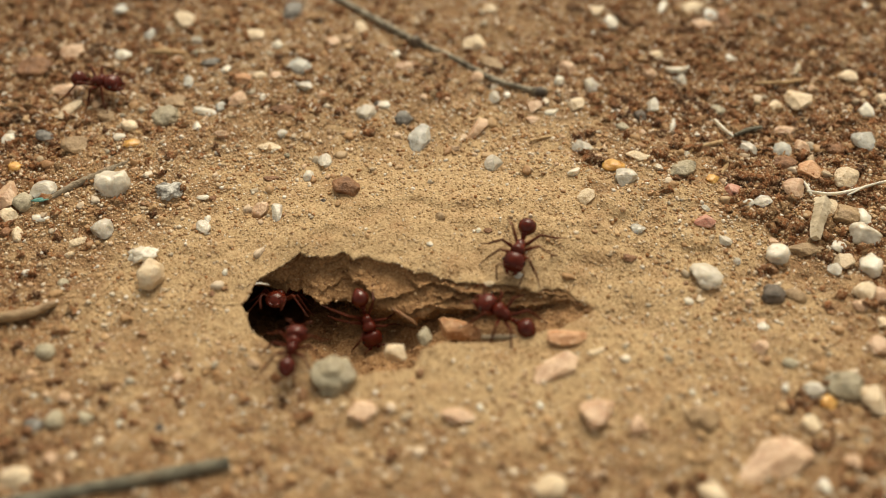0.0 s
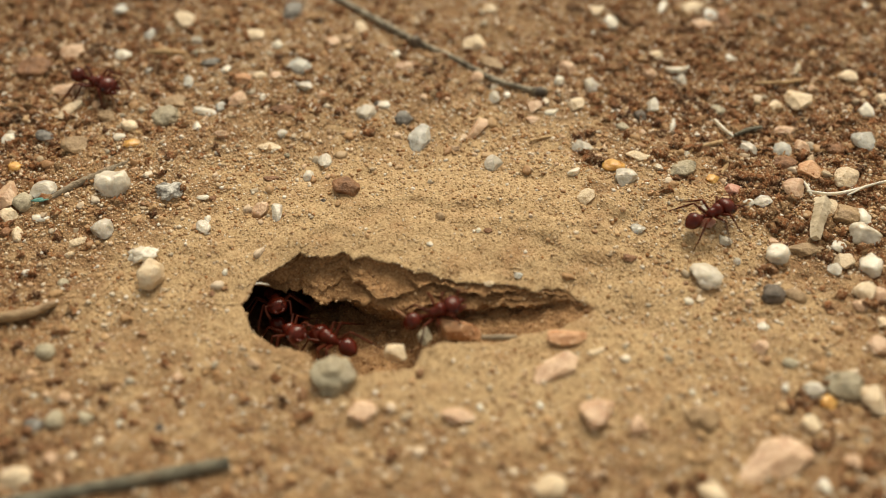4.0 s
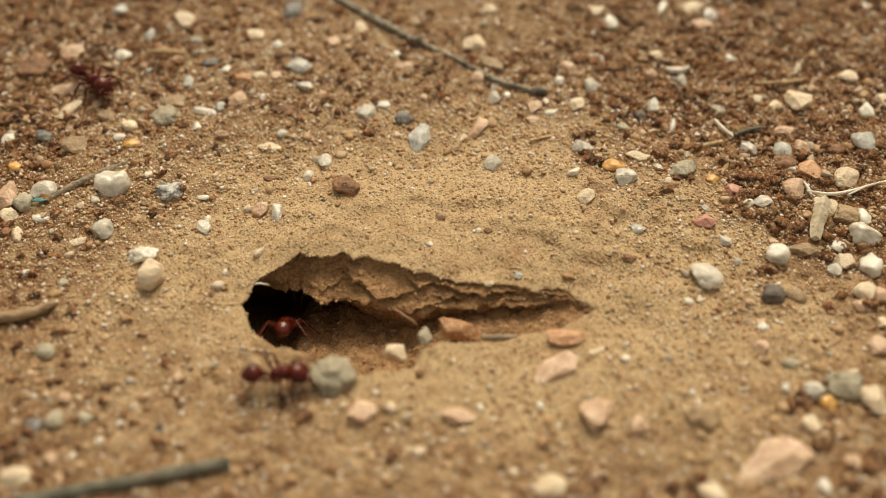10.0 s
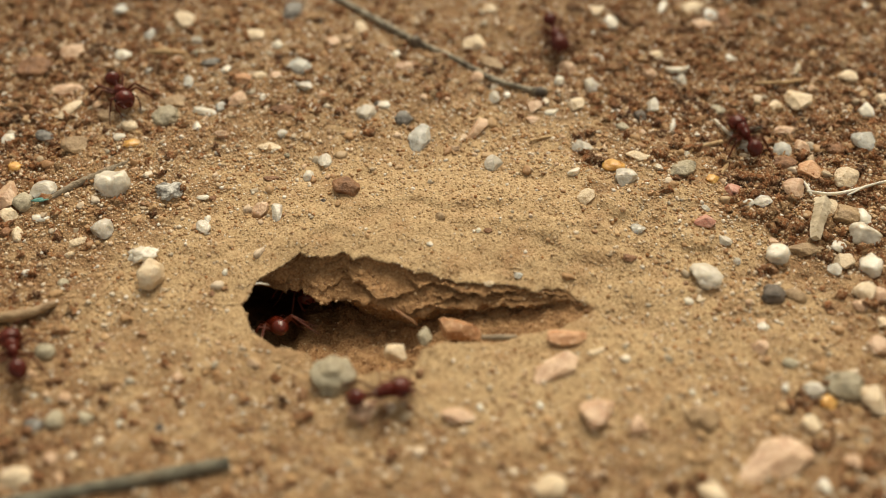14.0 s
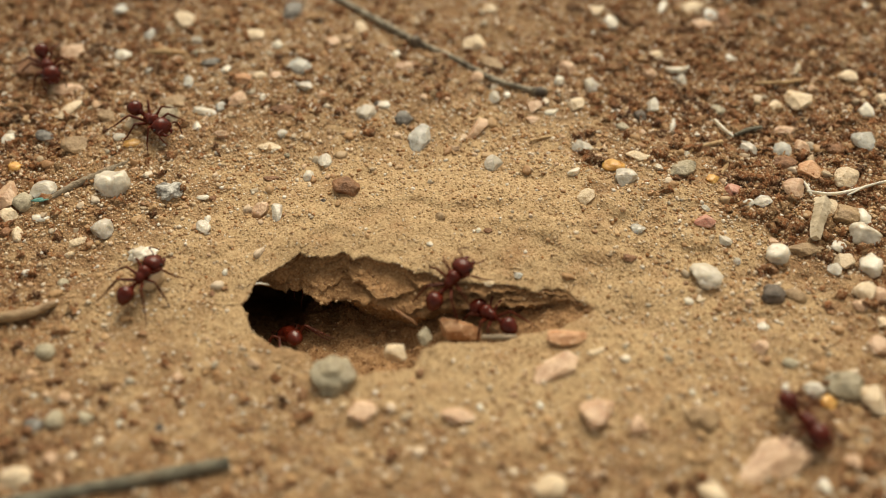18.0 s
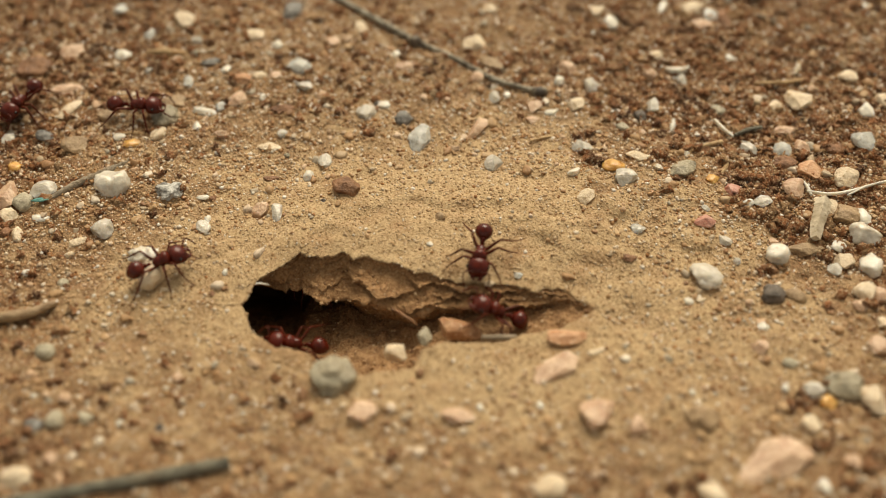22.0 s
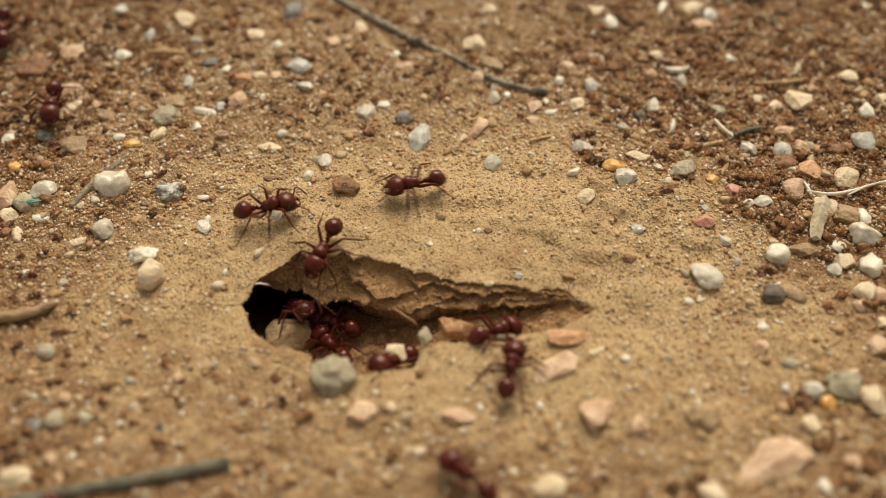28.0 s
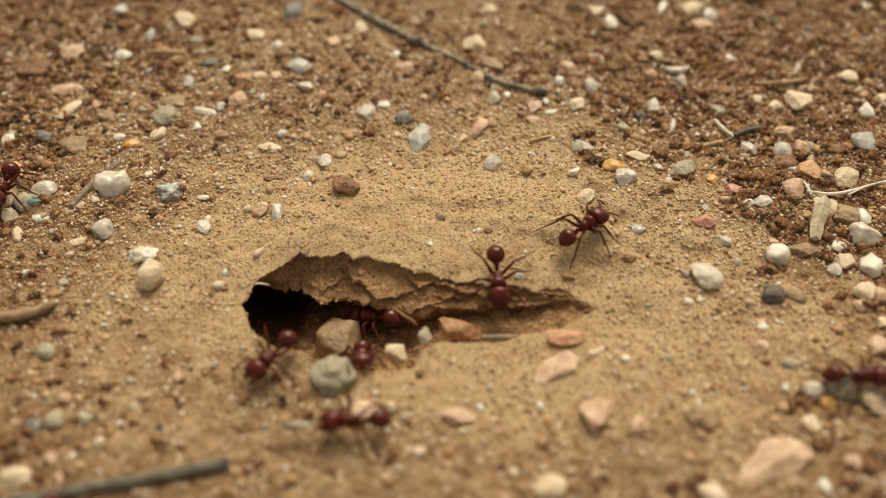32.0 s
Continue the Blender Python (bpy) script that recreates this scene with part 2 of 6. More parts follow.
def ground_point(x, part, t):
    """A point of the sheet: part 1 near lip, 2 floor, 3 far wall, 4 crust edge; t from 0 to 1 along it."""
    yf, yb = rims(x)
    d, back = DEPTH(x), UNDER(x)
    edge = relief(x, yf), relief(x, yb)
    deep = min(1.0, d / 3.0)
    shaft = smooth(-14.5, -19.5, x)  # the gallery leads down on this side
    foot_f = (yf + 0.06 * d, edge[0] - d * 0.92)
    wave = noise.noise(Vector((x * 0.3, 6.1, 0))) + 0.5 * noise.noise(Vector((x * 0.9, 2.1, 0)))
    back_rim = RIM(x)
    brow = (back_rim - NOSE(x) + 0.5 * deep * wave, edge[1] - d * (0.5 + 0.09 * wave))
    foot_b = (max(brow[0] + back, foot_f[0] + 0.05), edge[1] - d - (0.9 + 0.4 * shaft) * back)
    if part == 1:
        n = noise.noise(Vector((x * 0.35, 3.1, t * 2)))
        return yf + (foot_f[0] - yf) * t + 0.05 * d * n * t * (1 - t), edge[0] + (foot_f[1] - edge[0]) * math.sin(t * math.pi / 2)
    if part == 2:
        y = foot_f[0] + (foot_b[0] - foot_f[0]) * t
        n = noise.noise(Vector((x * 0.3, 3.1, y * 0.3))) + 0.5 * noise.noise(Vector((x * 0.8, 1.1, y * 0.8)))
        return y, foot_f[1] + (foot_b[1] - foot_f[1]) * t ** (2.6 - 1.3 * shaft) + 0.12 * d * n * math.sin(math.pi * t)
    crust = (max(yb, back_rim) + (0.5 + 1.6 * smooth(-9, -18, x)) * deep, edge[1] - 0.09 * d)
    if part == 4:
        return yb + (crust[0] - yb) * (1 - t) ** 1.5, edge[1] + (crust[1] - edge[1]) * (1 - t)
    s = 1 - t  # 0 under the crust, 0.55 at the brow over the slot, 1 at the foot
    # layers of packed sand that break off along the bedding, with a crumbly skin
    bed = s + 0.012 * x
    n2 = 1.0 * noise.noise(Vector((x * 0.15, 7.7, bed * 6))) + 0.75 * math.tanh(3.5 * noise.noise(Vector((x * 0.24, 2.7, bed * 12))))
    n2 += 0.5 * noise.noise(Vector((x * 0.9, 3.7, s * 10))) + 0.7 * noise.noise(Vector((x * 1.7, 5.7, s * 15)))
    fade = min(1.0, 8 * s) * min(1.0, 6 * (1 - s)) * deep
    if s < 0.55:
        u = s / 0.55
        ledge = 0.0
        for place, reach in ((0.25, 1.7), (0.62, 1.5)):
            v = (u - place - 0.16 * noise.noise(Vector((x * 0.2, place * 9, 0)))) / 0.06
            ledge += reach * math.tanh(v) * math.exp(-0.08 * v * v) * (0.55 + 1.5 * noise.noise(Vector((x * 0.22, place * 30, 0))))
        return crust[0] + (brow[0] - crust[0]) * u ** 1.2 + (1.05 * ledge + 0.66 * n2) * fade, crust[1] + (brow[1] - crust[1]) * u
    u = (s - 0.55) / 0.45
    return brow[0] + (foot_b[0] - brow[0]) * u ** 0.75 + 0.6 * n2 * fade, brow[1] + (foot_b[1] - brow[1]) * u ** 1.6


def rims(x):
    """The near and the far rim at x, broken into crumbs."""
    yf, yb = FRONT(x), RIM(x)
    gap = min(1.0, max(0.0, (yb - yf) / 4))
    yb += gap * (0.55 * noise.noise(Vector((x * 0.33, 8.1, 0))) + 0.5 * noise.noise(Vector((x * 0.8, 5.1, 0))) + 0.5 * max(0.0, noise.noise(Vector((x * 1.3, 2.1, 0)))) + 0.22 * noise.noise(Vector((x * 2.9, 4.1, 0))))
    yf += gap * (0.30 * noise.noise(Vector((x * 0.5, 1.1, 3))) + 0.25 * noise.noise(Vector((x * 1.5, 2.6, 3))))
    if yb - yf < 0.3:
        mid = (yb + yf) / 2
        yf, yb = mid - 0.15, mid + 0.15
    return yf, yb


def axis():
    """Steps that are fine over the nest and widen to the horizon."""
    far = []
    step, at = 0.4, 0.0
    while at < 60000:
        at += step
        far.append(at)
        step *= 1.35
    return far


def build_ground():
    xs = list(np.arange(-70, 70.01, 0.25))
    far = axis()
    xs = [-70 - f for f in reversed(far)] + xs + [70 + f for f in far]
    near = np.linspace(0, 1, 130)
    verts, shade, mouth_shade = [], [], []
    for x in xs:
        yf, yb = rims(x)
        column = [(-38 - f, relief(x, -38 - f)) for f in reversed(far)]
        column += [(y, relief(x, y)) for y in -38 + (yf + 38) * near[:-1]]
        column += [ground_point(x, 1, t) for t in np.linspace(0, 1, 22)[:-1]]
        column += [ground_point(x, 2, t) for t in np.linspace(0, 1, 40)[:-1]]
        column += [ground_point(x, 3, t) for t in np.linspace(0, 1, 60)[:-1]]
        column += [ground_point(x, 4, t) for t in np.linspace(0, 1, 8)[:-1]]
        beyond = yb + (56 - yb) * np.linspace(0, 1, 190)
        column += [(y, relief(x, y)) for y in beyond]
        column += [(56 + f, relief(x, 56 + f)) for f in far]
        inside = range(len(far) + 129 + 4, len(far) + 129 + 21 + 39 + 59)
        for i, (y, z) in enumerate(column):
            if abs(x) < 75 and -45 < y < 62:
                f = 0.13 * noise.noise(Vector((x * 0.8, y * 0.8, z * 0.8))) + 0.07 * noise.noise(Vector((x * 2.3, y * 2.3, z * 2.3)))
                s = soil(x, y)
                # mouth's shade painted by a soil value too: more on floor than wall
                if i in inside and yb - yf > 0.5:
                    s = 0.16 if i >= len(far) + 129 + 21 + 39 else 0.30
                crumbly = 2.2 if i in inside else 0.0
                z += f * (1 + 2.5 * s + crumbly)
                y += (0.5 + crumbly) * f
            else:
                s = 0.35
            lean = 0.7 * max(0.0, -z - 0.8) * smooth(-19, -22.5, x) if i in inside else 0.0
            verts.append(((x - lean) * MM, y * MM, z * MM))
            shade.append(s)
            mouth_shade.append((0.9 if i >= len(far) + 129 + 21 + 39 else 0.8) if i in inside and yb - yf > 0.5 else 0.0)  # shade in the mouth, painted browner
    n, rows = len(column), len(xs)
    i = np.arange(rows - 1)[:, None] * n + np.arange(n - 1)[None, :]
    faces = np.stack([i, i + n, i + n + 1, i + 1], -1).reshape(-1, 4)
    me = bpy.data.meshes.new("ground")
    me.from_pydata(verts, [], faces.tolist())
    at = me.attributes.new("soil", "FLOAT", "POINT")
    at.data.foreach_set("value", shade)
    at = me.attributes.new("mouth_shade", "FLOAT", "POINT")
    at.data.foreach_set("value", mouth_shade)
    me.materials.append(SAND)
    me.polygons.foreach_set("use_smooth", [True] * len(me.polygons))
    return tagged(new("ground", me), "tan packed sand with an open nest mouth and crumbly soil", "ground", kind="structure")


ground = build_ground()


# ---- building blocks ----
def part(name, me, material, parent, label=""):
    """Links a mesh as one part under a thing or a part."""
    if isinstance(me, bmesh.types.BMesh):
        bm, me = me, bpy.data.meshes.new(name)
        bm.to_mesh(me)
        bm.free()
    if not me.materials:
        me.materials.append(material)
    for p in me.polygons:
        p.use_smooth = True
    ob = new(name, me)
    ob.parent = parent
    if label:
        ob["label"] = label
    return ob


def ball(level):
    bm = bmesh.new()
    bmesh.ops.create_icosphere(bm, subdivisions=level, radius=1.0)
    v = np.array([p.co[:] for p in bm.verts])
    f = [[p.index for p in face.verts] for face in bm.faces]
    bm.free()
    return v, f


BALL = {k: ball(k) for k in (1, 2, 3, 4)}


def rock(level, seed, facets=9, rough=0.10):
    """A unit pebble: a ball worn flat by chance planes, with a lumpy skin."""
    rng = np.random.default_rng(seed)
    v, f = BALL[level]
    v = v.copy()
    for _ in range(facets):
        n = rng.normal(size=3)
        n /= np.linalg.norm(n)
        d = rng.uniform(0.5, 0.86) if facets >= 12 else rng.uniform(0.62, 0.9)
        over = np.maximum(v @ n - d, 0)
        v -= over[:, None] * n * 0.92
    if 12 <= facets < 16 and rough < 0.3:
        rough *= 0.45  # broken chips keep their planes
    shift = Vector(rng.uniform(-50, 50, 3))
    k = np.array([1 + rough * noise.noise(Vector(p) * 1.7 + shift) + 0.5 * rough * noise.noise(Vector(p) * 4.1 + shift) for p in v])
    v *= k[:, None]
    v /= (v.max(0) - v.min(0)) / 2
    v -= (v.max(0) + v.min(0)) / 2
    return v, f


PLACED = []


def pebble(material, x, y, z, long, wide, high, turn, seed, words, facets=9, rough=0.10):
    """One loose stone, its middle at x, y, z millimetres, its base sunk a little in the sand."""
    v, f = rock(4 if long > 3.2 else 3, seed, facets, rough)
    v = v * np.array([long, wide, high]) * 0.5 * MM
    v[:, 2] += high * 0.5 * MM
    me = bpy.data.meshes.new("pebble")
    me.from_pydata(v.tolist(), [], f)
    me.materials.append(material)
    me.polygons.foreach_set("use_smooth", [facets < 12] * len(f))
    ob = new("pebble", me)
    PLACED.append((x, y, max(long, wide) / 2))
    tilt = np.random.default_rng(seed + 5).uniform(-9, 9, 2)
    ob.matrix_world = pose(x * MM, y * MM, (z - high * 0.5) * MM, tilt[0], tilt[1], turn)
    return tagged(ob, words, "pebble", "pebbles on the sand")


def tube(points, sides=10, wobble=0.0, seed=0):
    """A tapering tube along points of x, y, z, radius in millimetres, closed at both ends."""
    rng = np.random.default_rng(seed)
    pts = np.array(points, float)
    fine = []
    for i in range(len(pts) - 1):
        a, b, c, d = pts[max(i - 1, 0)], pts[i], pts[i + 1], pts[min(i + 2, len(pts) - 1)]
        for t in np.linspace(0, 1, 7)[:-1]:
            fine.append(0.5 * (2 * b + (c - a) * t + (2 * a - 5 * b + 4 * c - d) * t * t + (3 * b - a - 3 * c + d) * t ** 3))
    fine.append(pts[-1])
    bm = bmesh.new()
    rings = []
    for i, p in enumerate(fine):
        a, b = fine[max(i - 1, 0)], fine[min(i + 1, len(fine) - 1)]
        way = Vector((b - a)[:3]).normalized()
        side = way.cross(Vector((0, 0.1, 1))).normalized()
        top = side.cross(way)
        ring = []
        for k in range(sides):
            ang = 2 * math.pi * k / sides
            r = p[3] * (1 + wobble * rng.uniform(-1, 1))
            ring.append(bm.verts.new((Vector(p[:3]) + (side * math.cos(ang) + top * math.sin(ang)) * r) * MM))
        rings.append(ring)
    for r, s in zip(rings, rings[1:]):
        for k in range(sides):
            bm.faces.new((r[k], r[(k + 1) % sides], s[(k + 1) % sides], s[k]))
    bm.faces.new(reversed(rings[0]))
    bm.faces.new(rings[-1])
    bmesh.ops.recalc_face_normals(bm, faces=bm.faces)
    return bm


def stalk(name, material, points, words, category, wobble=0.12, sides=9, seed=1):
    """A twig or straw lying along points of x, y, z, radius in millimetres."""
    me = bpy.data.meshes.new(name)
    bm = tube(points, sides, wobble, seed)
    bm.to_mesh(me)
    bm.free()
    me.materials.append(material)
    for p in me.polygons:
        p.use_smooth = sides > 6
    return tagged(new(name, me), words, category)


# ---- loose grains and grit, strewn over the sheet ----
def faces_near():
    me = ground.data
    n = len(me.vertices)
    co = np.empty(n * 3)
    me.vertices.foreach_get("co", co)
    co = co.reshape(-1, 3)
    q = np.empty(len(me.polygons) * 4, int)
    me.loops.foreach_get("vertex_index", q)
    q = q.reshape(-1, 4)
    s = np.empty(n)
    me.attributes["soil"].data.foreach_get("value", s)
    mid = co[q].mean(1)
    keep = (abs(mid[:, 0]) < 0.069) & (mid[:, 1] > -0.037) & (mid[:, 1] < 0.055)
    q, mid = q[keep], mid[keep]
    area = np.linalg.norm(np.cross(co[q[:, 2]] - co[q[:, 0]], co[q[:, 3]] - co[q[:, 1]]), axis=1) / 2
    d = np.empty(n)
    me.attributes["mouth_shade"].data.foreach_get("value", d)
    return co, q, mid, area, s[q].mean(1), d[q].mean(1)


CO, QUADS, MIDS, AREAS, SOILS, MOUTH_SHADE = faces_near()


def strew(name, material, count, weight, small, large, level, words, seed, skew=2.0, flat=0.75, shapes=12, sunk=0.25, facets=10, rough=0.3, jitter=0.0):
    """Many small stones as one object: spots on the sheet by chance, weighted; sizes in millimetres."""
    rng = np.random.default_rng(seed)
    w = AREAS * weight
    pick = rng.choice(len(QUADS), count, p=w / w.sum())
    u, v = rng.random((2, count, 1))
    a, b, c, d = (CO[QUADS[pick, k]] for k in range(4))
    spot = (a * (1 - u) + b * u) * (1 - v) + (d * (1 - u) + c * u) * v
    size = (small + (large - small) * rng.random(count) ** skew) * MM
    models = [rock(level, seed * 100 + k, facets, rough) for k in range(shapes)]
    models = [(v * rng.uniform(1 - jitter, 1 + jitter, (len(v), 1)), f) for v, f in models]
    vs, fs, at = [], [], 0
    for i in range(count):
        mv, mf = models[i % shapes]
        t = rng.uniform(0, 2 * math.pi)
        k = rng.uniform(0.6, 1.0, 3) * np.array([1, 1, flat]) * size[i] * 0.5
        p = mv * k
        x = p[:, 0] * math.cos(t) - p[:, 1] * math.sin(t)
        y = p[:, 0] * math.sin(t) + p[:, 1] * math.cos(t)
        vs.append(np.stack([x, y, p[:, 2] + sunk * k[2]], 1) + spot[i])
        fs.append(np.array(mf) + at)
        at += len(mv)
    vs, fs = np.concatenate(vs), np.concatenate(fs)
    me = bpy.data.meshes.new(name)
    me.vertices.add(len(vs))
    me.vertices.foreach_set("co", vs.ravel())
    me.loops.add(len(fs) * 3)
    me.loops.foreach_set("vertex_index", fs.ravel())
    me.polygons.add(len(fs))
    me.polygons.foreach_set("loop_start", np.arange(len(fs)) * 3)
    me.update(calc_edges=True)
    me.materials.append(material)
    return tagged(new(name, me), words, "gravel", kind="stuff")


ALONG = np.arange(-25, 20, 0.25)
NEAR_RIM, FAR_RIM = np.array([rims(x) for x in ALONG]).T
px, py = MIDS[:, 0] / MM, MIDS[:, 1] / MM
inside_rim = (py > np.interp(px, ALONG, NEAR_RIM) - 1.2) & (py < np.interp(px, ALONG, FAR_RIM) + 1.6) & (px > -20.5) & (px < 16)
open_ground = (~inside_rim & (MIDS[:, 2] > -0.0012)).astype(float)
front = 0.8 + 0.2 * np.clip((py + 14) / 10, 0, 1)
away = np.clip(np.hypot((MIDS[:, 0] + 0.002) * 0.6, MIDS[:, 1] + 0.002) / 0.022, 0, 1) ** 3
strew("sand_grains", SANDGRAINS, 78000, (0.8 + 0.2 * away) * (MOUTH_SHADE < 0.1), 0.15, 0.43, 1, "fine tan and amber sand grains covering the ground", 3, 1.7, 0.75, 12, 0.1)
strew("coarse_sand", COARSESAND, 30000, (0.04 + away * (0.45 + 0.55 * np.clip((py + 4) / 10, 0, 1))) * open_ground, 0.26, 0.72, 1, "coarse orange, tan and pale sand grains on the ground", 15, 1.8, 0.8, 16, 0.15, 6, 0.5, 0.15)
# grains inside the mouth, coloured darker and redder for its shade
strew("shaded_grains", SHADEGRAINS, 7000, 1.0 * (MOUTH_SHADE > 0.1), 0.15, 0.48, 1, "sand grains lining the nest mouth, browned for shade", 13, 1.7, 0.75, 12, 0.1)
strew("fine_grit", GRIT, 5600, (0.03 + away) * open_ground * front, 0.35, 0.9, 2, "fine mixed grit scattered over the sand", 4, 1.8, 0.75, 12, 0.0)
strew("clear_grit", SPARKLE, 9000, (0.16 + away) * open_ground * (0.35 + 0.65 * (py > -12)), 0.14, 0.6, 1, "clear and white quartz grit glinting in the sand", 7, 2.2)
strew("coarse_grit", GRIT, 1250, (0.01 + away) * open_ground * front * (0.6 + 0.7 * (py > 5) + 1.0 * (py < -14)), 0.9, 1.9, 2, "coarse brown, grey and white grit on the sand", 5, 2.2, 0.7, 16, 0.0, 14, 0.5, 0.12)
strew("soil_crumbs", CRUMBS, 14000, (np.clip(SOILS - 0.30, 0, 0.36) ** 1.5 + 0.0003 * away) * open_ground * (0.5 + 0.5 * (py > -10)), 0.25, 2.3, 2, "dark red-brown crumbs of moist soil", 6, 3.4, 0.85, 40, -0.1, 5, 1.1, 0.22)


# ---- pebbles that stand out: middle, length, width, height (millimetres), turn ----
pebble(CREAM, -36.7, 41.7, relief(-36.7, 41.7) + 0.25, 3.65, 3.17, 1.41, -37, 1, "pale buff stone chip lying on sand", 14, 0.22)
pebble(SLATE, -21.9, 43.9, relief(-21.9, 43.9) + 0.29, 4.51, 2.61, 1.62, 53, 2, "slate-grey smooth stone lying on sand", 13, 0.14)
pebble(CREAM, -11.7, 40.3, relief(-11.7, 40.3) + 0.22, 1.93, 2.93, 1.20, 0, 3, "cream-coloured rough pebble half sunk in tan sand", 14, 0.22)
pebble(WHITE, -44.5, 34.7, relief(-44.5, 34.7) + 0.18, 2.52, 2.17, 0.98, 0, 4, "small chalk-white stone on the tan sand", 8, 0.22)
pebble(PINK, -51.6, 35.2, relief(-51.6, 35.2) + 0.23, 3.32, 2.86, 1.27, 30, 5, "dusty pink stone flake half sunk in sand", 14, 0.22)
pebble(BROWN, -56.3, 32.1, relief(-56.3, 32.1) + 0.35, 4.84, 4.34, 1.94, 0, 6, "dark brown crumbly clod on the sand", 8, 0.34)
pebble(CREAM, -49.6, 23.7, relief(-49.6, 23.7) + 0.19, 4.63, 1.66, 1.03, 63, 7, "pale buff stone chip lying on sand", 14, 0.22)
pebble(SLATE, -51.9, 18.8, relief(-51.9, 18.8) + 0.16, 2.66, 1.95, 0.92, 0, 8, "dark slate-coloured pebble lying on sand", 8, 0.22)
pebble(WHITE, -56.7, 18.4, relief(-56.7, 18.4) + 0.18, 2.07, 2.16, 1.01, 0, 9, "rounded white quartz pebble lying on sand", 8, 0.22)
pebble(TAN, -44.6, 22.4, relief(-44.6, 22.4) + 0.18, 2.55, 2.18, 1.02, 0, 10, "dull tan pebble sunk in brown sand", 14, 0.22)
pebble(WHITE, -42.0, 18.2, relief(-42.0, 18.2) + 0.12, 1.77, 1.34, 0.64, 0, 12, "rounded white quartz pebble lying on sand", 8, 0.22)
pebble(ORANGE, -40.2, 17.0, relief(-40.2, 17.0) + 0.13, 2.35, 1.51, 0.73, 14, 13, "rust-orange smooth pebble half sunk in sand", 8, 0.22)
pebble(TAN, -47.9, 17.0, relief(-47.9, 17.0) + 0.25, 3.38, 2.87, 1.36, 0, 14, "dull tan pebble sunk in brown sand", 14, 0.22)
pebble(ORANGE, -54.8, 13.6, relief(-54.8, 13.6) + 0.16, 2.02, 1.89, 0.90, 0, 15, "rust-orange smooth pebble half sunk in sand", 8, 0.22)
pebble(GREY, -36.8, 22.5, relief(-36.8, 22.5) + 0.30, 3.75, 3.54, 1.68, 28, 16, "olive-grey weathered pebble on the sand", 2, 0.22)
pebble(TAN, -36.3, 25.3, relief(-36.3, 25.3) + 0.20, 3.49, 2.41, 1.13, 0, 17, "dull tan pebble sunk in brown sand", 14, 0.22)
pebble(WHITE, -31.7, 23.4, relief(-31.7, 23.4) + 0.12, 3.31, 1.38, 0.65, -12, 18, "rounded white quartz pebble lying on sand", 8, 0.22)
pebble(SLATE, -32.1, 33.0, relief(-32.1, 33.0) + 0.12, 2.66, 1.48, 0.68, 8, 19, "slate-grey smooth stone lying on sand", 2, 0.22)
pebble(WHITE, -29.6, 31.1, relief(-29.6, 31.1) + 0.16, 1.40, 1.87, 0.87, 0, 20, "white angular pebble with dusty base", 8, 0.22)
pebble(PINK, -27.6, 25.5, relief(-27.6, 25.5) + 0.20, 2.74, 2.39, 1.13, 22, 21, "pale pink feldspar chip lying on sand", 14, 0.22)
pebble(TERRA, -27.3, 29.2, relief(-27.3, 29.2) + 0.17, 2.78, 2.05, 0.96, 0, 22, "terracotta-coloured stone chip lying on sand", 8, 0.34)
pebble(CREAM, -25.0, 30.0, relief(-25.0, 30.0) + 0.12, 2.01, 1.44, 0.67, 7, 23, "dusty cream limestone pebble on the sand", 14, 0.22)
pebble(PINK, -22.8, 29.8, relief(-22.8, 29.8) + 0.14, 1.55, 1.64, 0.77, 0, 24, "pale pink feldspar chip lying on sand", 14, 0.22)
pebble(CREAM, -26.5, 38.3, relief(-26.5, 38.3) + 0.21, 3.04, 2.63, 1.19, 15, 25, "pale buff stone chip lying on sand", 14, 0.22)
pebble(WHITE, -23.1, 36.1, relief(-23.1, 36.1) + 0.16, 1.58, 1.93, 0.88, 0, 26, "white angular pebble with dusty base", 8, 0.22)
pebble(BLUE, -34.6, 29.2, relief(-34.6, 29.2) + 0.15, 1.39, 2.86, 0.86, 0, 27, "small slate-blue pebble half sunk in sand", 13, 0.14)
pebble(BLUE, -19.6, 31.7, relief(-19.6, 31.7) + 0.24, 3.43, 2.91, 1.35, -15, 28, "pale grey-green translucent stone on sand", 2, 0.22)
pebble(QUARTZ, -18.9, 28.0, relief(-18.9, 28.0) + 0.21, 1.84, 3.17, 1.14, 40, 29, "glassy clear quartz pebble half sunk in sand", 14, 0.22)
pebble(CREAM, -22.6, 17.2, relief(-22.6, 17.2) + 0.12, 3.08, 1.40, 0.68, 3, 30, "cream-coloured rough pebble half sunk in tan sand", 14, 0.22)
pebble(BLUE, -46.4, 44.0, relief(-46.4, 44.0) + 0.20, 2.45, 2.56, 1.11, 0, 31, "small slate-blue pebble half sunk in sand", 13, 0.14)
pebble(BROWN, -21.4, 23.7, relief(-21.4, 23.7) + 0.13, 3.32, 1.56, 0.75, 14, 32, "dark brown crumbly clod on the sand", 8, 0.34)
pebble(WHITE, -24.2, 25.9, relief(-24.2, 25.9) + 0.10, 0.91, 1.44, 0.57, 0, 33, "rounded white quartz pebble lying on sand", 8, 0.22)
pebble(BLUE, -29.7, 24.3, relief(-29.7, 24.3) + 0.15, 1.36, 1.78, 0.84, 0, 34, "blue-grey smooth stone lying on sand", 13, 0.14)
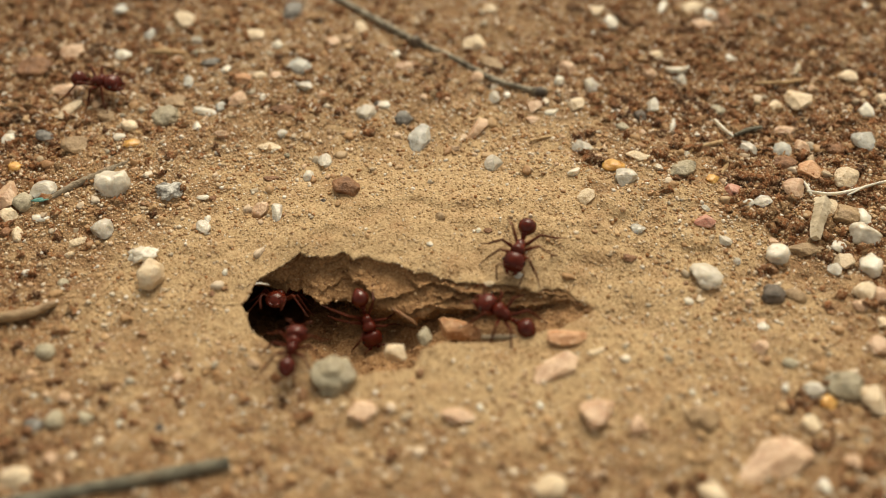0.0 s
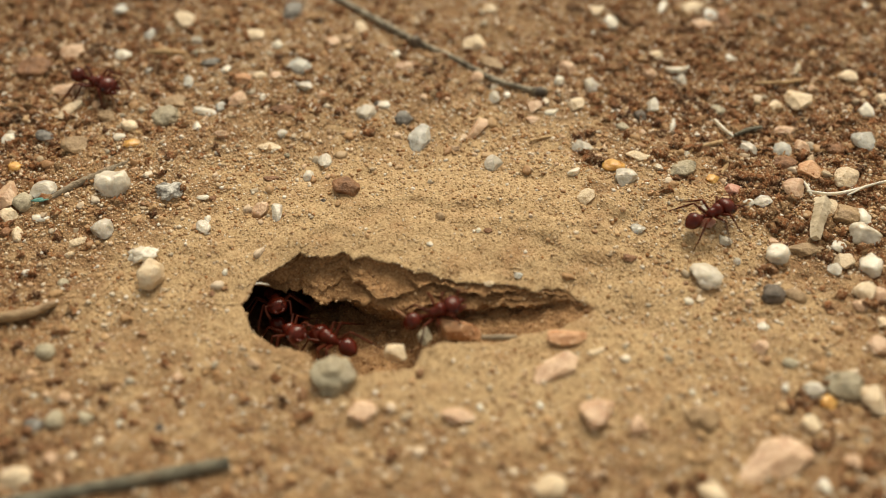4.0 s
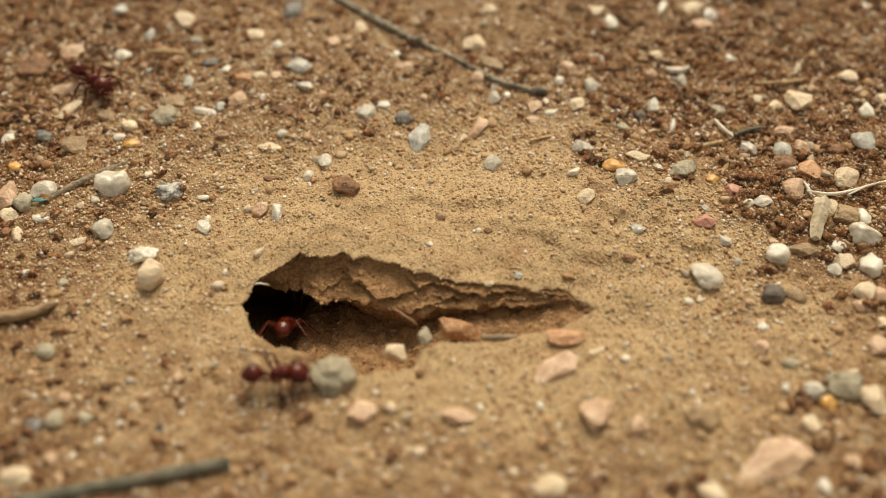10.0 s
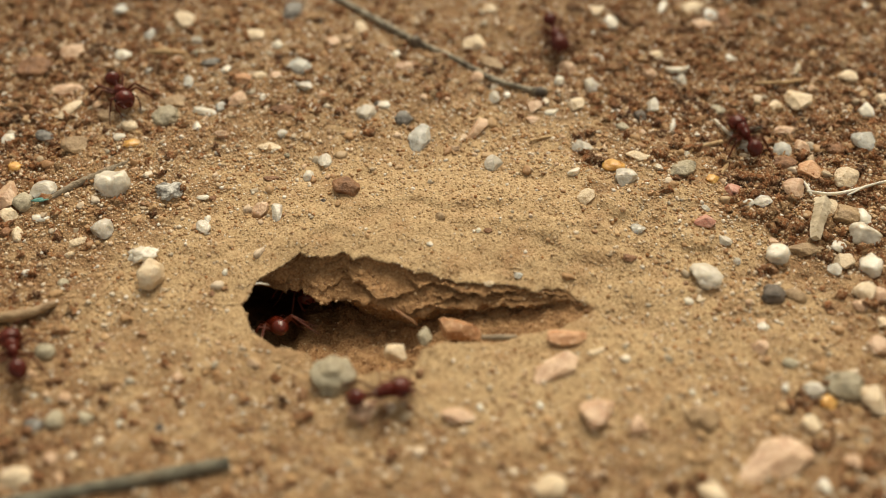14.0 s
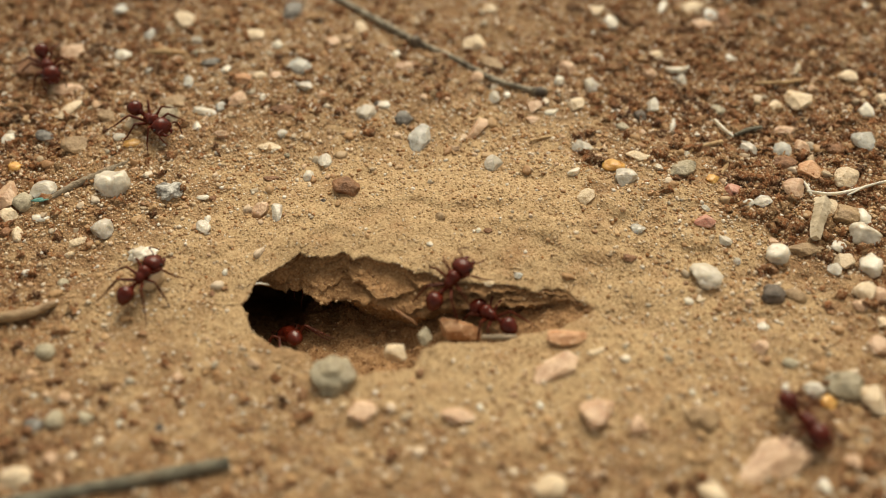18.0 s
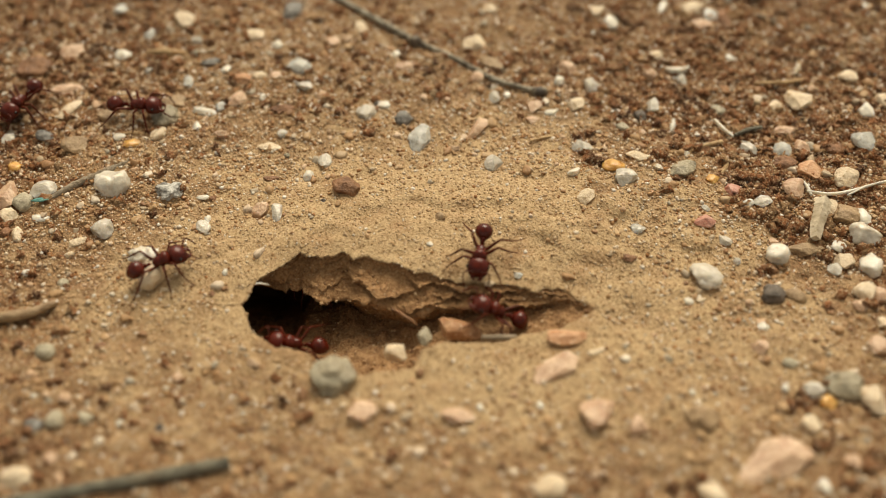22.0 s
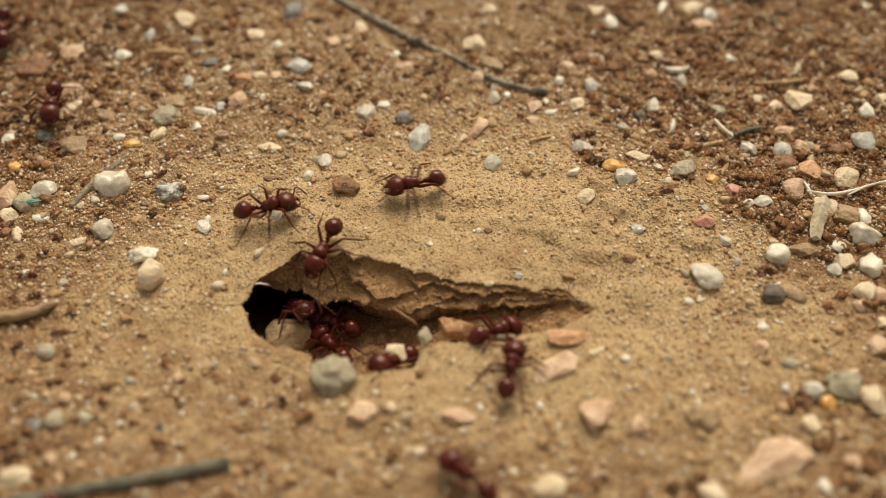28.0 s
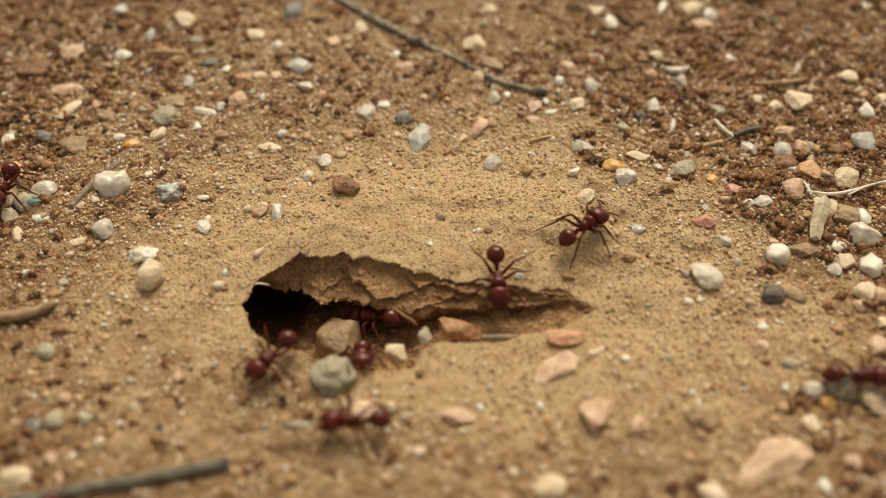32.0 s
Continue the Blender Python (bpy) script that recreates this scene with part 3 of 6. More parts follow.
pebble(BLUE, -41.4, 38.5, relief(-41.4, 38.5) + 0.18, 1.60, 2.51, 0.99, 0, 35, "small slate-blue pebble half sunk in sand", 13, 0.14)
pebble(PINK, -50.8, 27.7, relief(-50.8, 27.7) + 0.17, 4.60, 2.08, 0.95, 12, 36, "pale pink feldspar chip lying on sand", 14, 0.22)
pebble(WHITE, -41.6, 10.2, relief(-41.6, 10.2) + 0.38, 4.90, 4.40, 3.20, -20, 37, "dusty cream limestone block with rusty veins", 7, 0.16)
pebble(SPECKLED, -34.2, 8.8, relief(-34.2, 8.8) + 0.30, 3.83, 3.36, 1.67, -20, 38, "black and white speckled granite pebble on sand", 8, 0.34)
pebble(WHITE, -30.0, 8.0, relief(-30.0, 8.0) + 0.09, 1.83, 1.05, 0.52, 0, 39, "rounded white quartz pebble lying on sand", 8, 0.22)
pebble(BROWN, -28.7, 7.8, relief(-28.7, 7.8) + 0.09, 0.99, 1.04, 0.52, 0, 40, "dark brown crumbly clod on the sand", 8, 0.34)
pebble(PINK, -22.5, 6.0, relief(-22.5, 6.0) + 0.19, 2.10, 2.05, 1.04, 0, 41, "dusty pink stone flake half sunk in sand", 14, 0.22)
pebble(QUARTZ, -20.5, 5.5, relief(-20.5, 5.5) + 0.16, 1.40, 3.07, 0.87, 0, 42, "translucent milky quartz grain on the sand", 14, 0.22)
pebble(QUARTZ, -50.0, 9.3, relief(-50.0, 9.3) + 0.25, 3.27, 2.90, 1.41, 0, 43, "glassy clear quartz pebble half sunk in sand", 14, 0.22)
pebble(PINK, -54.6, 8.5, relief(-54.6, 8.5) + 0.32, 2.83, 4.30, 1.75, 0, 44, "dusty pink stone flake half sunk in sand", 14, 0.22)
pebble(GREY, -52.2, 7.3, relief(-52.2, 7.3) + 0.27, 2.53, 3.05, 1.48, 0, 45, "dull grey stone half sunk in tan sand", 2, 0.22)
pebble(CREAM, -53.5, 5.3, relief(-53.5, 5.3) + 0.20, 2.51, 2.30, 1.12, 0, 46, "pale buff stone chip lying on sand", 14, 0.22)
teal_chip = pebble(TEAL, -49.9, 7.2, relief(-49.9, 7.2) + 0.06 + 0.5, 2.25, 0.71, 0.35, 4, 47, "tiny flat teal chip lying on sand", 8, 0.22)
pebble(WHITE, -49.5, 4.7, relief(-49.5, 4.7) + 0.11, 2.23, 1.22, 0.60, 0, 48, "rounded white quartz pebble lying on sand", 8, 0.22)
pebble(BROWN, -53.3, 2.6, relief(-53.3, 2.6) + 0.14, 1.52, 1.56, 0.77, 0, 49, "red-brown dull stone lying on sand", 8, 0.34)
pebble(CREAM, -51.8, 2.2, relief(-51.8, 2.2) + 0.15, 1.38, 2.34, 0.85, 0, 50, "dusty cream limestone pebble on the sand", 14, 0.22)
pebble(QUARTZ, -41.6, 3.0, relief(-41.6, 3.0) + 0.28, 3.04, 3.07, 1.54, 0, 51, "glassy clear quartz pebble half sunk in sand", 14, 0.22)
pebble(CREAM, -44.3, 1.3, relief(-44.3, 1.3) + 0.12, 2.47, 1.35, 0.68, 32, 52, "pale buff stone chip lying on sand", 14, 0.22)
pebble(QUARTZ, -29.2, 3.1, relief(-29.2, 3.1) + 0.15, 2.35, 1.68, 0.86, -43, 53, "glassy clear quartz pebble half sunk in sand", 14, 0.22)
pebble(WHITE, -28.9, 4.5, relief(-28.9, 4.5) + 0.09, 0.83, 1.22, 0.52, 0, 54, "rounded white quartz pebble lying on sand", 8, 0.22)
pebble(WHITE, -35.8, -1.2, relief(-35.8, -1.2) + 0.24, 4.07, 2.62, 1.34, 0, 55, "knobbly greenish-white stone against a cream wedge", 8, 0.34)
pebble(CREAM, -34.6, -4.2, relief(-34.6, -4.2) + 0.60, 3.30, 4.40, 3.60, -19, 56, "upright wedge of pinkish cream limestone on sand", 13, 0.12)
pebble(GREY, -44.8, -5.0, relief(-44.8, -5.0) + 0.13, 1.46, 1.45, 0.74, 0, 57, "dull grey stone half sunk in tan sand", 2, 0.22)
pebble(BROWN, -27.0, -6.8, relief(-27.0, -6.8) + 0.07, 0.79, 0.78, 0.41, 0, 58, "dark brown crumbly clod on the sand", 8, 0.34)
pebble(WHITE, -25.8, -3.8, relief(-25.8, -3.8) + 0.07, 0.67, 0.98, 0.41, 0, 59, "white angular pebble with dusty base", 8, 0.22)
pebble(WHITE, -49.5, -3.5, relief(-49.5, -3.5) + 0.12, 1.34, 1.31, 0.66, 0, 60, "rounded white quartz pebble lying on sand", 8, 0.22)
pebble(WHITE, -17.1, 12.0, relief(-17.1, 12.0) + 0.16, 1.44, 1.78, 0.89, 0, 61, "small chalk-white stone on the tan sand", 8, 0.22)
pebble(QUARTZ, -15.1, 14.4, relief(-15.1, 14.4) + 0.19, 1.89, 2.18, 1.08, 0, 62, "translucent milky quartz grain on the sand", 14, 0.22)
pebble(BROWN, -12.2, 9.3, relief(-12.2, 9.3) + 0.27, 3.70, 3.20, 2.40, -7, 63, "rust-brown blocky clod on the sand", 9, 0.14)
pebble(DARK, -14.8, 7.3, relief(-14.8, 7.3) + 0.06, 0.70, 0.69, 0.35, 0, 64, "dark slate-coloured pebble lying on sand", 8, 0.22)
pebble(QUARTZ, -10.2, 22.6, relief(-10.2, 22.6) + 0.23, 2.85, 2.70, 1.30, 0, 65, "glassy clear quartz pebble half sunk in sand", 14, 0.22)
pebble(WHITE, -7.9, 24.7, relief(-7.9, 24.7) + 0.14, 1.82, 1.57, 0.75, -7, 66, "rounded white quartz pebble lying on sand", 8, 0.22)
pebble(DARK, -8.8, 25.0, relief(-8.8, 25.0) + 0.08, 0.91, 0.98, 0.47, 0, 67, "small black stone chip on the sand", 8, 0.22)
pebble(SLATE, -5.2, 22.4, relief(-5.2, 22.4) + 0.23, 2.70, 2.69, 1.30, 0, 68, "dark slate-coloured pebble lying on sand", 8, 0.22)
pebble(BLUE, -3.2, 18.7, relief(-3.2, 18.7) + 0.33, 5.31, 2.96, 1.83, 79, 69, "bluish-white smooth quartz block on sand", 9, 0.12)
pebble(PINK, 4.5, 20.4, relief(4.5, 20.4) + 0.25, 2.23, 4.65, 1.38, -27, 70, "salmon-pink angular stone on the sand", 14, 0.22)
pebble(QUARTZ, 6.4, 14.1, relief(6.4, 14.1) + 0.24, 2.61, 2.71, 1.35, 0, 71, "glassy clear quartz pebble half sunk in sand", 14, 0.22)
pebble(TAN, -0.3, 4.3, relief(-0.3, 4.3) + 0.11, 1.25, 1.17, 0.60, 0, 72, "dull tan pebble sunk in brown sand", 8, 0.22)
pebble(QUARTZ, 6.9, 26.2, relief(6.9, 26.2) + 0.17, 1.52, 2.22, 0.94, 0, 73, "glassy clear quartz pebble half sunk in sand", 14, 0.22)
pebble(WHITE, 8.7, 26.7, relief(8.7, 26.7) + 0.10, 1.07, 1.19, 0.57, 0, 74, "white angular pebble with dusty base", 8, 0.22)
pebble(PINK, 4.7, 30.0, relief(4.7, 30.0) + 0.17, 2.01, 2.04, 0.96, 0, 75, "pale pink feldspar chip lying on sand", 8, 0.22)
pebble(PINK, 12.2, 24.5, relief(12.2, 24.5) + 0.20, 2.27, 2.35, 1.13, 0, 76, "salmon-pink angular stone on the sand", 14, 0.22)
pebble(PINK, 11.8, 22.2, relief(11.8, 22.2) + 0.12, 1.95, 1.34, 0.65, 0, 77, "dusty pink stone flake half sunk in sand", 14, 0.22)
pebble(WHITE, 14.4, 23.5, relief(14.4, 23.5) + 0.10, 1.96, 1.17, 0.56, 0, 78, "rounded white quartz pebble lying on sand", 8, 0.22)
pebble(CREAM, 4.3, 37.0, relief(4.3, 37.0) + 0.27, 3.18, 3.22, 1.48, -22, 79, "pale buff stone chip lying on sand", 14, 0.22)
pebble(CREAM, 6.8, 44.7, relief(6.8, 44.7) + 0.18, 2.13, 2.27, 1.02, 0, 80, "dusty cream limestone pebble on the sand", 14, 0.22)
pebble(TAN, 6.7, 32.9, relief(6.7, 32.9) + 0.17, 3.91, 2.08, 0.97, -29, 81, "dull tan pebble sunk in brown sand", 14, 0.22)
pebble(PINK, 17.2, 32.2, relief(17.2, 32.2) + 0.23, 2.65, 2.70, 1.26, 0, 82, "salmon-pink angular stone on the sand", 14, 0.22)
pebble(QUARTZ, 20.2, 28.5, relief(20.2, 28.5) + 0.26, 2.31, 3.55, 1.43, 0, 83, "glassy clear quartz pebble half sunk in sand", 14, 0.22)
pebble(WHITE, 15.9, 29.8, relief(15.9, 29.8) + 0.16, 1.55, 1.84, 0.86, 0, 84, "rounded white quartz pebble lying on sand", 8, 0.22)
pebble(CREAM, 17.7, 24.7, relief(17.7, 24.7) + 0.22, 2.42, 2.56, 1.22, 0, 85, "pale buff stone chip lying on sand", 14, 0.22)
pebble(QUARTZ, 18.0, 16.9, relief(18.0, 16.9) + 0.23, 2.79, 2.59, 1.27, 0, 86, "translucent milky quartz grain on the sand", 14, 0.22)
pebble(WHITE, -6.6, 34.6, relief(-6.6, 34.6) + 0.12, 1.42, 1.48, 0.68, 0, 87, "rounded white quartz pebble lying on sand", 8, 0.22)
pebble(PINK, -5.0, 32.1, relief(-5.0, 32.1) + 0.14, 3.12, 1.65, 0.77, 0, 88, "salmon-pink angular stone on the sand", 14, 0.22)
pebble(PINK, -15.4, 37.3, relief(-15.4, 37.3) + 0.16, 1.91, 1.94, 0.89, 0, 89, "dusty pink stone flake half sunk in sand", 14, 0.22)
pebble(CREAM, 22.1, 44.0, relief(22.1, 44.0) + 0.18, 2.29, 2.28, 1.01, 0, 90, "cream-coloured rough pebble half sunk in tan sand", 14, 0.22)
pebble(WHITE, 23.9, 41.5, relief(23.9, 41.5) + 0.22, 2.27, 2.69, 1.20, 0, 91, "small chalk-white stone on the tan sand", 8, 0.22)
pebble(WHITE, 31.8, 45.1, relief(31.8, 45.1) + 0.13, 3.32, 1.15, 0.71, 70, 92, "white angular pebble with dusty base", 8, 0.22)
pebble(CREAM, 36.1, 45.3, relief(36.1, 45.3) + 0.22, 4.43, 2.79, 1.22, 23, 93, "cream-coloured rough pebble half sunk in tan sand", 14, 0.22)
pebble(BLUE, 38.5, 43.8, relief(38.5, 43.8) + 0.20, 2.94, 2.53, 1.11, -43, 94, "blue-grey smooth stone lying on sand", 13, 0.14)
pebble(PINK, 37.2, 41.6, relief(37.2, 41.6) + 0.18, 3.40, 2.26, 1.00, 0, 95, "dusty pink stone flake half sunk in sand", 14, 0.22)
pebble(BROWN, 40.4, 42.4, relief(40.4, 42.4) + 0.20, 1.79, 5.04, 1.11, 0, 96, "dark brown crumbly clod on the sand", 8, 0.34)
pebble(CREAM, 29.6, 34.6, relief(29.6, 34.6) + 0.16, 1.89, 1.92, 0.88, 0, 97, "pale buff stone chip lying on sand", 14, 0.22)
pebble(WHITE, 39.8, 34.4, relief(39.8, 34.4) + 0.12, 1.89, 1.51, 0.68, 0, 98, "white angular pebble with dusty base", 8, 0.22)
pebble(QUARTZ, 28.0, 24.5, relief(28.0, 24.5) + 0.20, 1.97, 2.37, 1.13, 0, 99, "glassy clear quartz pebble half sunk in sand", 14, 0.22)
pebble(QUARTZ, 32.5, 30.0, relief(32.5, 30.0) + 0.17, 1.55, 2.58, 0.96, 0, 100, "translucent milky quartz grain on the sand", 14, 0.22)
pebble(GREY, 36.7, 24.3, relief(36.7, 24.3) + 0.13, 2.72, 1.59, 0.75, -46, 101, "dull grey stone half sunk in tan sand", 2, 0.22)
pebble(WHITE, 30.3, 21.1, relief(30.3, 21.1) + 0.10, 2.74, 0.90, 0.55, 72, 102, "rounded white quartz pebble lying on sand", 8, 0.22)
pebble(DARK, 26.1, 22.6, relief(26.1, 22.6) + 0.18, 1.95, 2.14, 1.02, 0, 103, "small black stone chip on the sand", 8, 0.22)
pebble(GREY, 23.5, 20.2, relief(23.5, 20.2) + 0.13, 1.78, 1.52, 0.74, 0, 104, "olive-grey weathered pebble on the sand", 2, 0.22)
pebble(PINK, 26.0, 19.3, relief(26.0, 19.3) + 0.08, 1.04, 0.95, 0.46, 0, 105, "pale pink feldspar chip lying on sand", 14, 0.22)
pebble(CREAM, 44.7, 25.0, relief(44.7, 25.0) + 0.17, 1.82, 2.02, 0.94, 0, 106, "pale buff stone chip lying on sand", 14, 0.22)
pebble(CREAM, 47.6, 25.5, relief(47.6, 25.5) + 0.32, 3.50, 3.87, 1.79, 15, 107, "dusty cream limestone pebble on the sand", 14, 0.22)
pebble(CREAM, 55.3, 30.0, relief(55.3, 30.0) + 0.22, 2.63, 2.77, 1.25, 0, 108, "cream-coloured rough pebble half sunk in tan sand", 14, 0.22)
pebble(WHITE, 56.1, 23.4, relief(56.1, 23.4) + 0.24, 2.26, 2.85, 1.31, 0, 109, "small chalk-white stone on the tan sand", 8, 0.22)
pebble(CREAM, 59.0, 25.3, relief(59.0, 25.3) + 0.20, 2.28, 2.48, 1.13, 0, 110, "dusty cream limestone pebble on the sand", 14, 0.22)
pebble(PINK, 45.0, 20.2, relief(45.0, 20.2) + 0.20, 3.42, 2.34, 1.11, 0, 111, "pale pink feldspar chip lying on sand", 14, 0.22)
pebble(BLUE, 43.9, 16.7, relief(43.9, 16.7) + 0.21, 2.78, 2.47, 1.18, 0, 112, "blue-grey smooth stone lying on sand", 13, 0.14)
pebble(PINK, 46.6, 17.4, relief(46.6, 17.4) + 0.21, 2.06, 2.49, 1.18, 0, 113, "dusty pink stone flake half sunk in sand", 14, 0.22)
pebble(BLUE, 54.4, 17.6, relief(54.4, 17.6) + 0.28, 2.94, 3.30, 1.55, 0, 114, "blue-grey smooth stone lying on sand", 13, 0.14)
pebble(BROWN, 50.5, 16.7, relief(50.5, 16.7) + 0.18, 2.93, 2.11, 1.00, 0, 115, "dark brown crumbly clod on the soil", 2, 0.34)
pebble(BROWN, 43.8, 14.2, relief(43.8, 14.2) + 0.21, 3.19, 2.42, 1.17, 0, 116, "dark brown crumbly clod on the sand", 8, 0.34)
pebble(QUARTZ, 39.6, 17.1, relief(39.6, 17.1) + 0.18, 3.00, 1.61, 1.00, -50, 117, "glassy clear quartz pebble half sunk in sand", 14, 0.22)
pebble(WHITE, 31.4, 15.8, relief(31.4, 15.8) + 0.08, 0.88, 0.93, 0.45, 0, 118, "small chalk-white stone on the tan sand", 8, 0.22)
pebble(WHITE, 61.1, 45.1, relief(61.1, 45.1) + 0.15, 1.31, 2.23, 0.81, 0, 119, "white angular pebble with dusty base", 8, 0.22)
pebble(QUARTZ, 48.7, 31.9, relief(48.7, 31.9) + 0.08, 2.62, 0.70, 0.43, 70, 120, "translucent milky quartz grain on the sand", 14, 0.22)
pebble(ORANGE, 21.7, 13.0, relief(21.7, 13.0) + 0.19, 3.17, 2.16, 1.07, 7, 121, "rust-orange smooth pebble half sunk in sand", 8, 0.22)
pebble(QUARTZ, 23.1, 10.8, relief(23.1, 10.8) + 0.32, 3.00, 3.55, 1.77, 14, 122, "translucent milky quartz grain on the sand", 14, 0.22)
pebble(CREAM, 24.9, 14.6, relief(24.9, 14.6) + 0.15, 3.19, 1.65, 0.81, -14, 123, "cream-coloured rough pebble half sunk in tan sand", 14, 0.22)
pebble(GREY, 30.4, 12.8, relief(30.4, 12.8) + 0.31, 3.46, 3.45, 1.70, -14, 124, "olive-grey weathered pebble on the sand", 13, 0.1)
pebble(ORANGE, 34.1, 11.0, relief(34.1, 11.0) + 0.14, 1.72, 1.61, 0.80, 0, 125, "rust-orange smooth pebble half sunk in sand", 8, 0.22)
pebble(ROSE, 36.4, 9.3, relief(36.4, 9.3) + 0.19, 2.27, 2.13, 1.06, 0, 126, "rose-red smooth pebble on the soil", 14, 0.22)
pebble(CREAM, 17.6, 7.6, relief(17.6, 7.6) + 0.25, 2.25, 2.76, 1.40, 0, 127, "pale buff stone chip lying on sand", 14, 0.22)
pebble(TERRA, 46.6, 12.8, relief(46.6, 12.8) + 0.27, 3.32, 3.15, 1.52, 0, 128, "terracotta-coloured stone chip lying on sand", 14, 0.22)
pebble(CREAM, 51.1, 11.5, relief(51.1, 11.5) + 0.29, 3.44, 3.32, 1.60, 0, 129, "cream-coloured rough pebble half sunk in tan sand", 14, 0.22)
pebble(PINK, 44.0, 9.2, relief(44.0, 9.2) + 0.29, 2.80, 3.20, 1.80, 0, 130, "dull mauve-pink stone lump on dark soil", 14, 0.22)
pebble(QUARTZ, 39.7, 7.0, relief(39.7, 7.0) + 0.17, 2.39, 1.93, 0.96, 0, 131, "glassy clear quartz pebble half sunk in sand", 14, 0.22)
pebble(WHITE, 37.8, 7.0, relief(37.8, 7.0) + 0.11, 1.69, 1.22, 0.61, 0, 132, "rounded white quartz pebble lying on sand", 8, 0.22)
pebble(CREAM, 47.5, 6.5, relief(47.5, 6.5) + 0.27, 3.23, 3.01, 1.48, 0, 133, "pale buff stone chip lying on sand", 14, 0.22)
pebble(TAN, 49.8, 5.4, relief(49.8, 5.4) + 0.28, 3.77, 3.17, 1.56, 0, 134, "rounded tan quartz pebble beside a wood splinter", 6, 0.22)
pebble(WHITE, 51.8, 4.8, relief(51.8, 4.8) + 0.20, 1.81, 3.13, 1.12, 0, 135, "rounded white quartz pebble lying on sand", 8, 0.22)
pebble(WHITE, 51.0, 2.2, relief(51.0, 2.2) + 0.60, 3.70, 3.30, 2.30, 0, 136, "greenish-white limestone block beside other pebbles", 9, 0.1)
pebble(WHITE, 51.1, -2.5, relief(51.1, -2.5) + 0.33, 2.96, 3.66, 1.84, 0, 137, "white angular pebble with dusty base", 8, 0.22)
pebble(WHITE, 47.7, 0.4, relief(47.7, 0.4) + 0.17, 2.05, 1.86, 0.93, 0, 138, "rounded white quartz pebble lying on sand", 8, 0.22)
pebble(CREAM, 48.1, -1.6, relief(48.1, -1.6) + 0.21, 2.43, 2.33, 1.17, 0, 139, "pale buff stone chip lying on sand", 14, 0.22)
pebble(QUARTZ, 46.7, -2.7, relief(46.7, -2.7) + 0.20, 1.88, 2.14, 1.08, 0, 140, "translucent milky quartz grain on the sand", 14, 0.22)
pebble(TAN, 43.6, -0.0, relief(43.6, -0.0) + 0.17, 4.77, 1.84, 0.93, 0, 141, "dull tan pebble sunk in brown sand", 2, 0.22)
pebble(WHITE, 40.0, -0.8, relief(40.0, -0.8) + 0.45, 2.80, 2.90, 2.00, 0, 142, "smooth white pebble half sunk in sand", 5, 0.12)
pebble(PINK, 40.2, 1.3, relief(40.2, 1.3) + 0.12, 1.37, 1.34, 0.68, 0, 143, "dusty pink stone flake half sunk in sand", 14, 0.22)
pebble(WHITE, 30.9, -4.6, relief(30.9, -4.6) + 0.55, 4.40, 3.50, 2.40, -38, 144, "smooth glossy white pebble lying on sand", 3, 0.16)
pebble(WHITE, 28.5, -7.9, relief(28.5, -7.9) + 0.12, 1.18, 1.23, 0.65, 0, 145, "small chalk-white stone on the tan sand", 8, 0.22)
pebble(CREAM, 30.0, -7.6, relief(30.0, -7.6) + 0.07, 1.18, 0.77, 0.41, 0, 146, "dusty cream limestone pebble on the sand", 14, 0.22)
pebble(DARK, 38.6, -6.7, relief(38.6, -6.7) + 0.27, 2.91, 2.84, 1.47, 0, 147, "small black stone chip on the sand", 8, 0.22)
pebble(TAN, 41.2, -6.8, relief(41.2, -6.8) + 0.16, 2.90, 1.74, 0.90, -25, 148, "dull tan pebble sunk in brown sand", 2, 0.22)
pebble(ROSE, 31.9, 3.8, relief(31.9, 3.8) + 0.19, 2.70, 2.10, 1.30, 0, 149, "rose-pink stone chip on the sand", 14, 0.22)
pebble(QUARTZ, 34.1, 1.1, relief(34.1, 1.1) + 0.15, 1.64, 1.66, 0.85, 0, 150, "translucent milky quartz grain on the sand", 14, 0.22)
pebble(BLUE, 23.8, 2.6, relief(23.8, 2.6) + 0.17, 2.07, 1.83, 0.94, 0, 151, "small slate-blue pebble half sunk in sand", 13, 0.14)
pebble(BROWN, 22.1, -2.3, relief(22.1, -2.3) + 0.11, 1.75, 1.12, 0.58, 0, 152, "dark brown crumbly clod on the sand", 8, 0.34)
pebble(WHITE, 36.7, -11.1, relief(36.7, -11.1) + 0.12, 1.55, 1.22, 0.64, 0, 153, "rounded white quartz pebble lying on sand", 8, 0.22)
pebble(CREAM, 49.3, -6.5, relief(49.3, -6.5) + 0.25, 3.04, 2.73, 1.39, 0, 154, "pale buff stone chip lying on sand", 14, 0.22)
pebble(PINK, 48.5, -8.5, relief(48.5, -8.5) + 0.16, 2.10, 1.74, 0.89, 0, 155, "dusty pink stone flake half sunk in sand", 14, 0.22)
pebble(PINK, 51.0, -6.9, relief(51.0, -6.9) + 0.22, 1.98, 2.41, 1.23, 0, 156, "pale pink feldspar chip lying on sand", 14, 0.22)
pebble(CREAM, 50.4, -10.9, relief(50.4, -10.9) + 0.14, 1.29, 1.56, 0.80, 0, 157, "pale buff stone chip lying on sand", 14, 0.22)
pebble(PINK, 49.2, -14.2, relief(49.2, -14.2) + 0.24, 2.55, 2.58, 1.34, 0, 158, "dusty pink stone flake half sunk in sand", 14, 0.22)
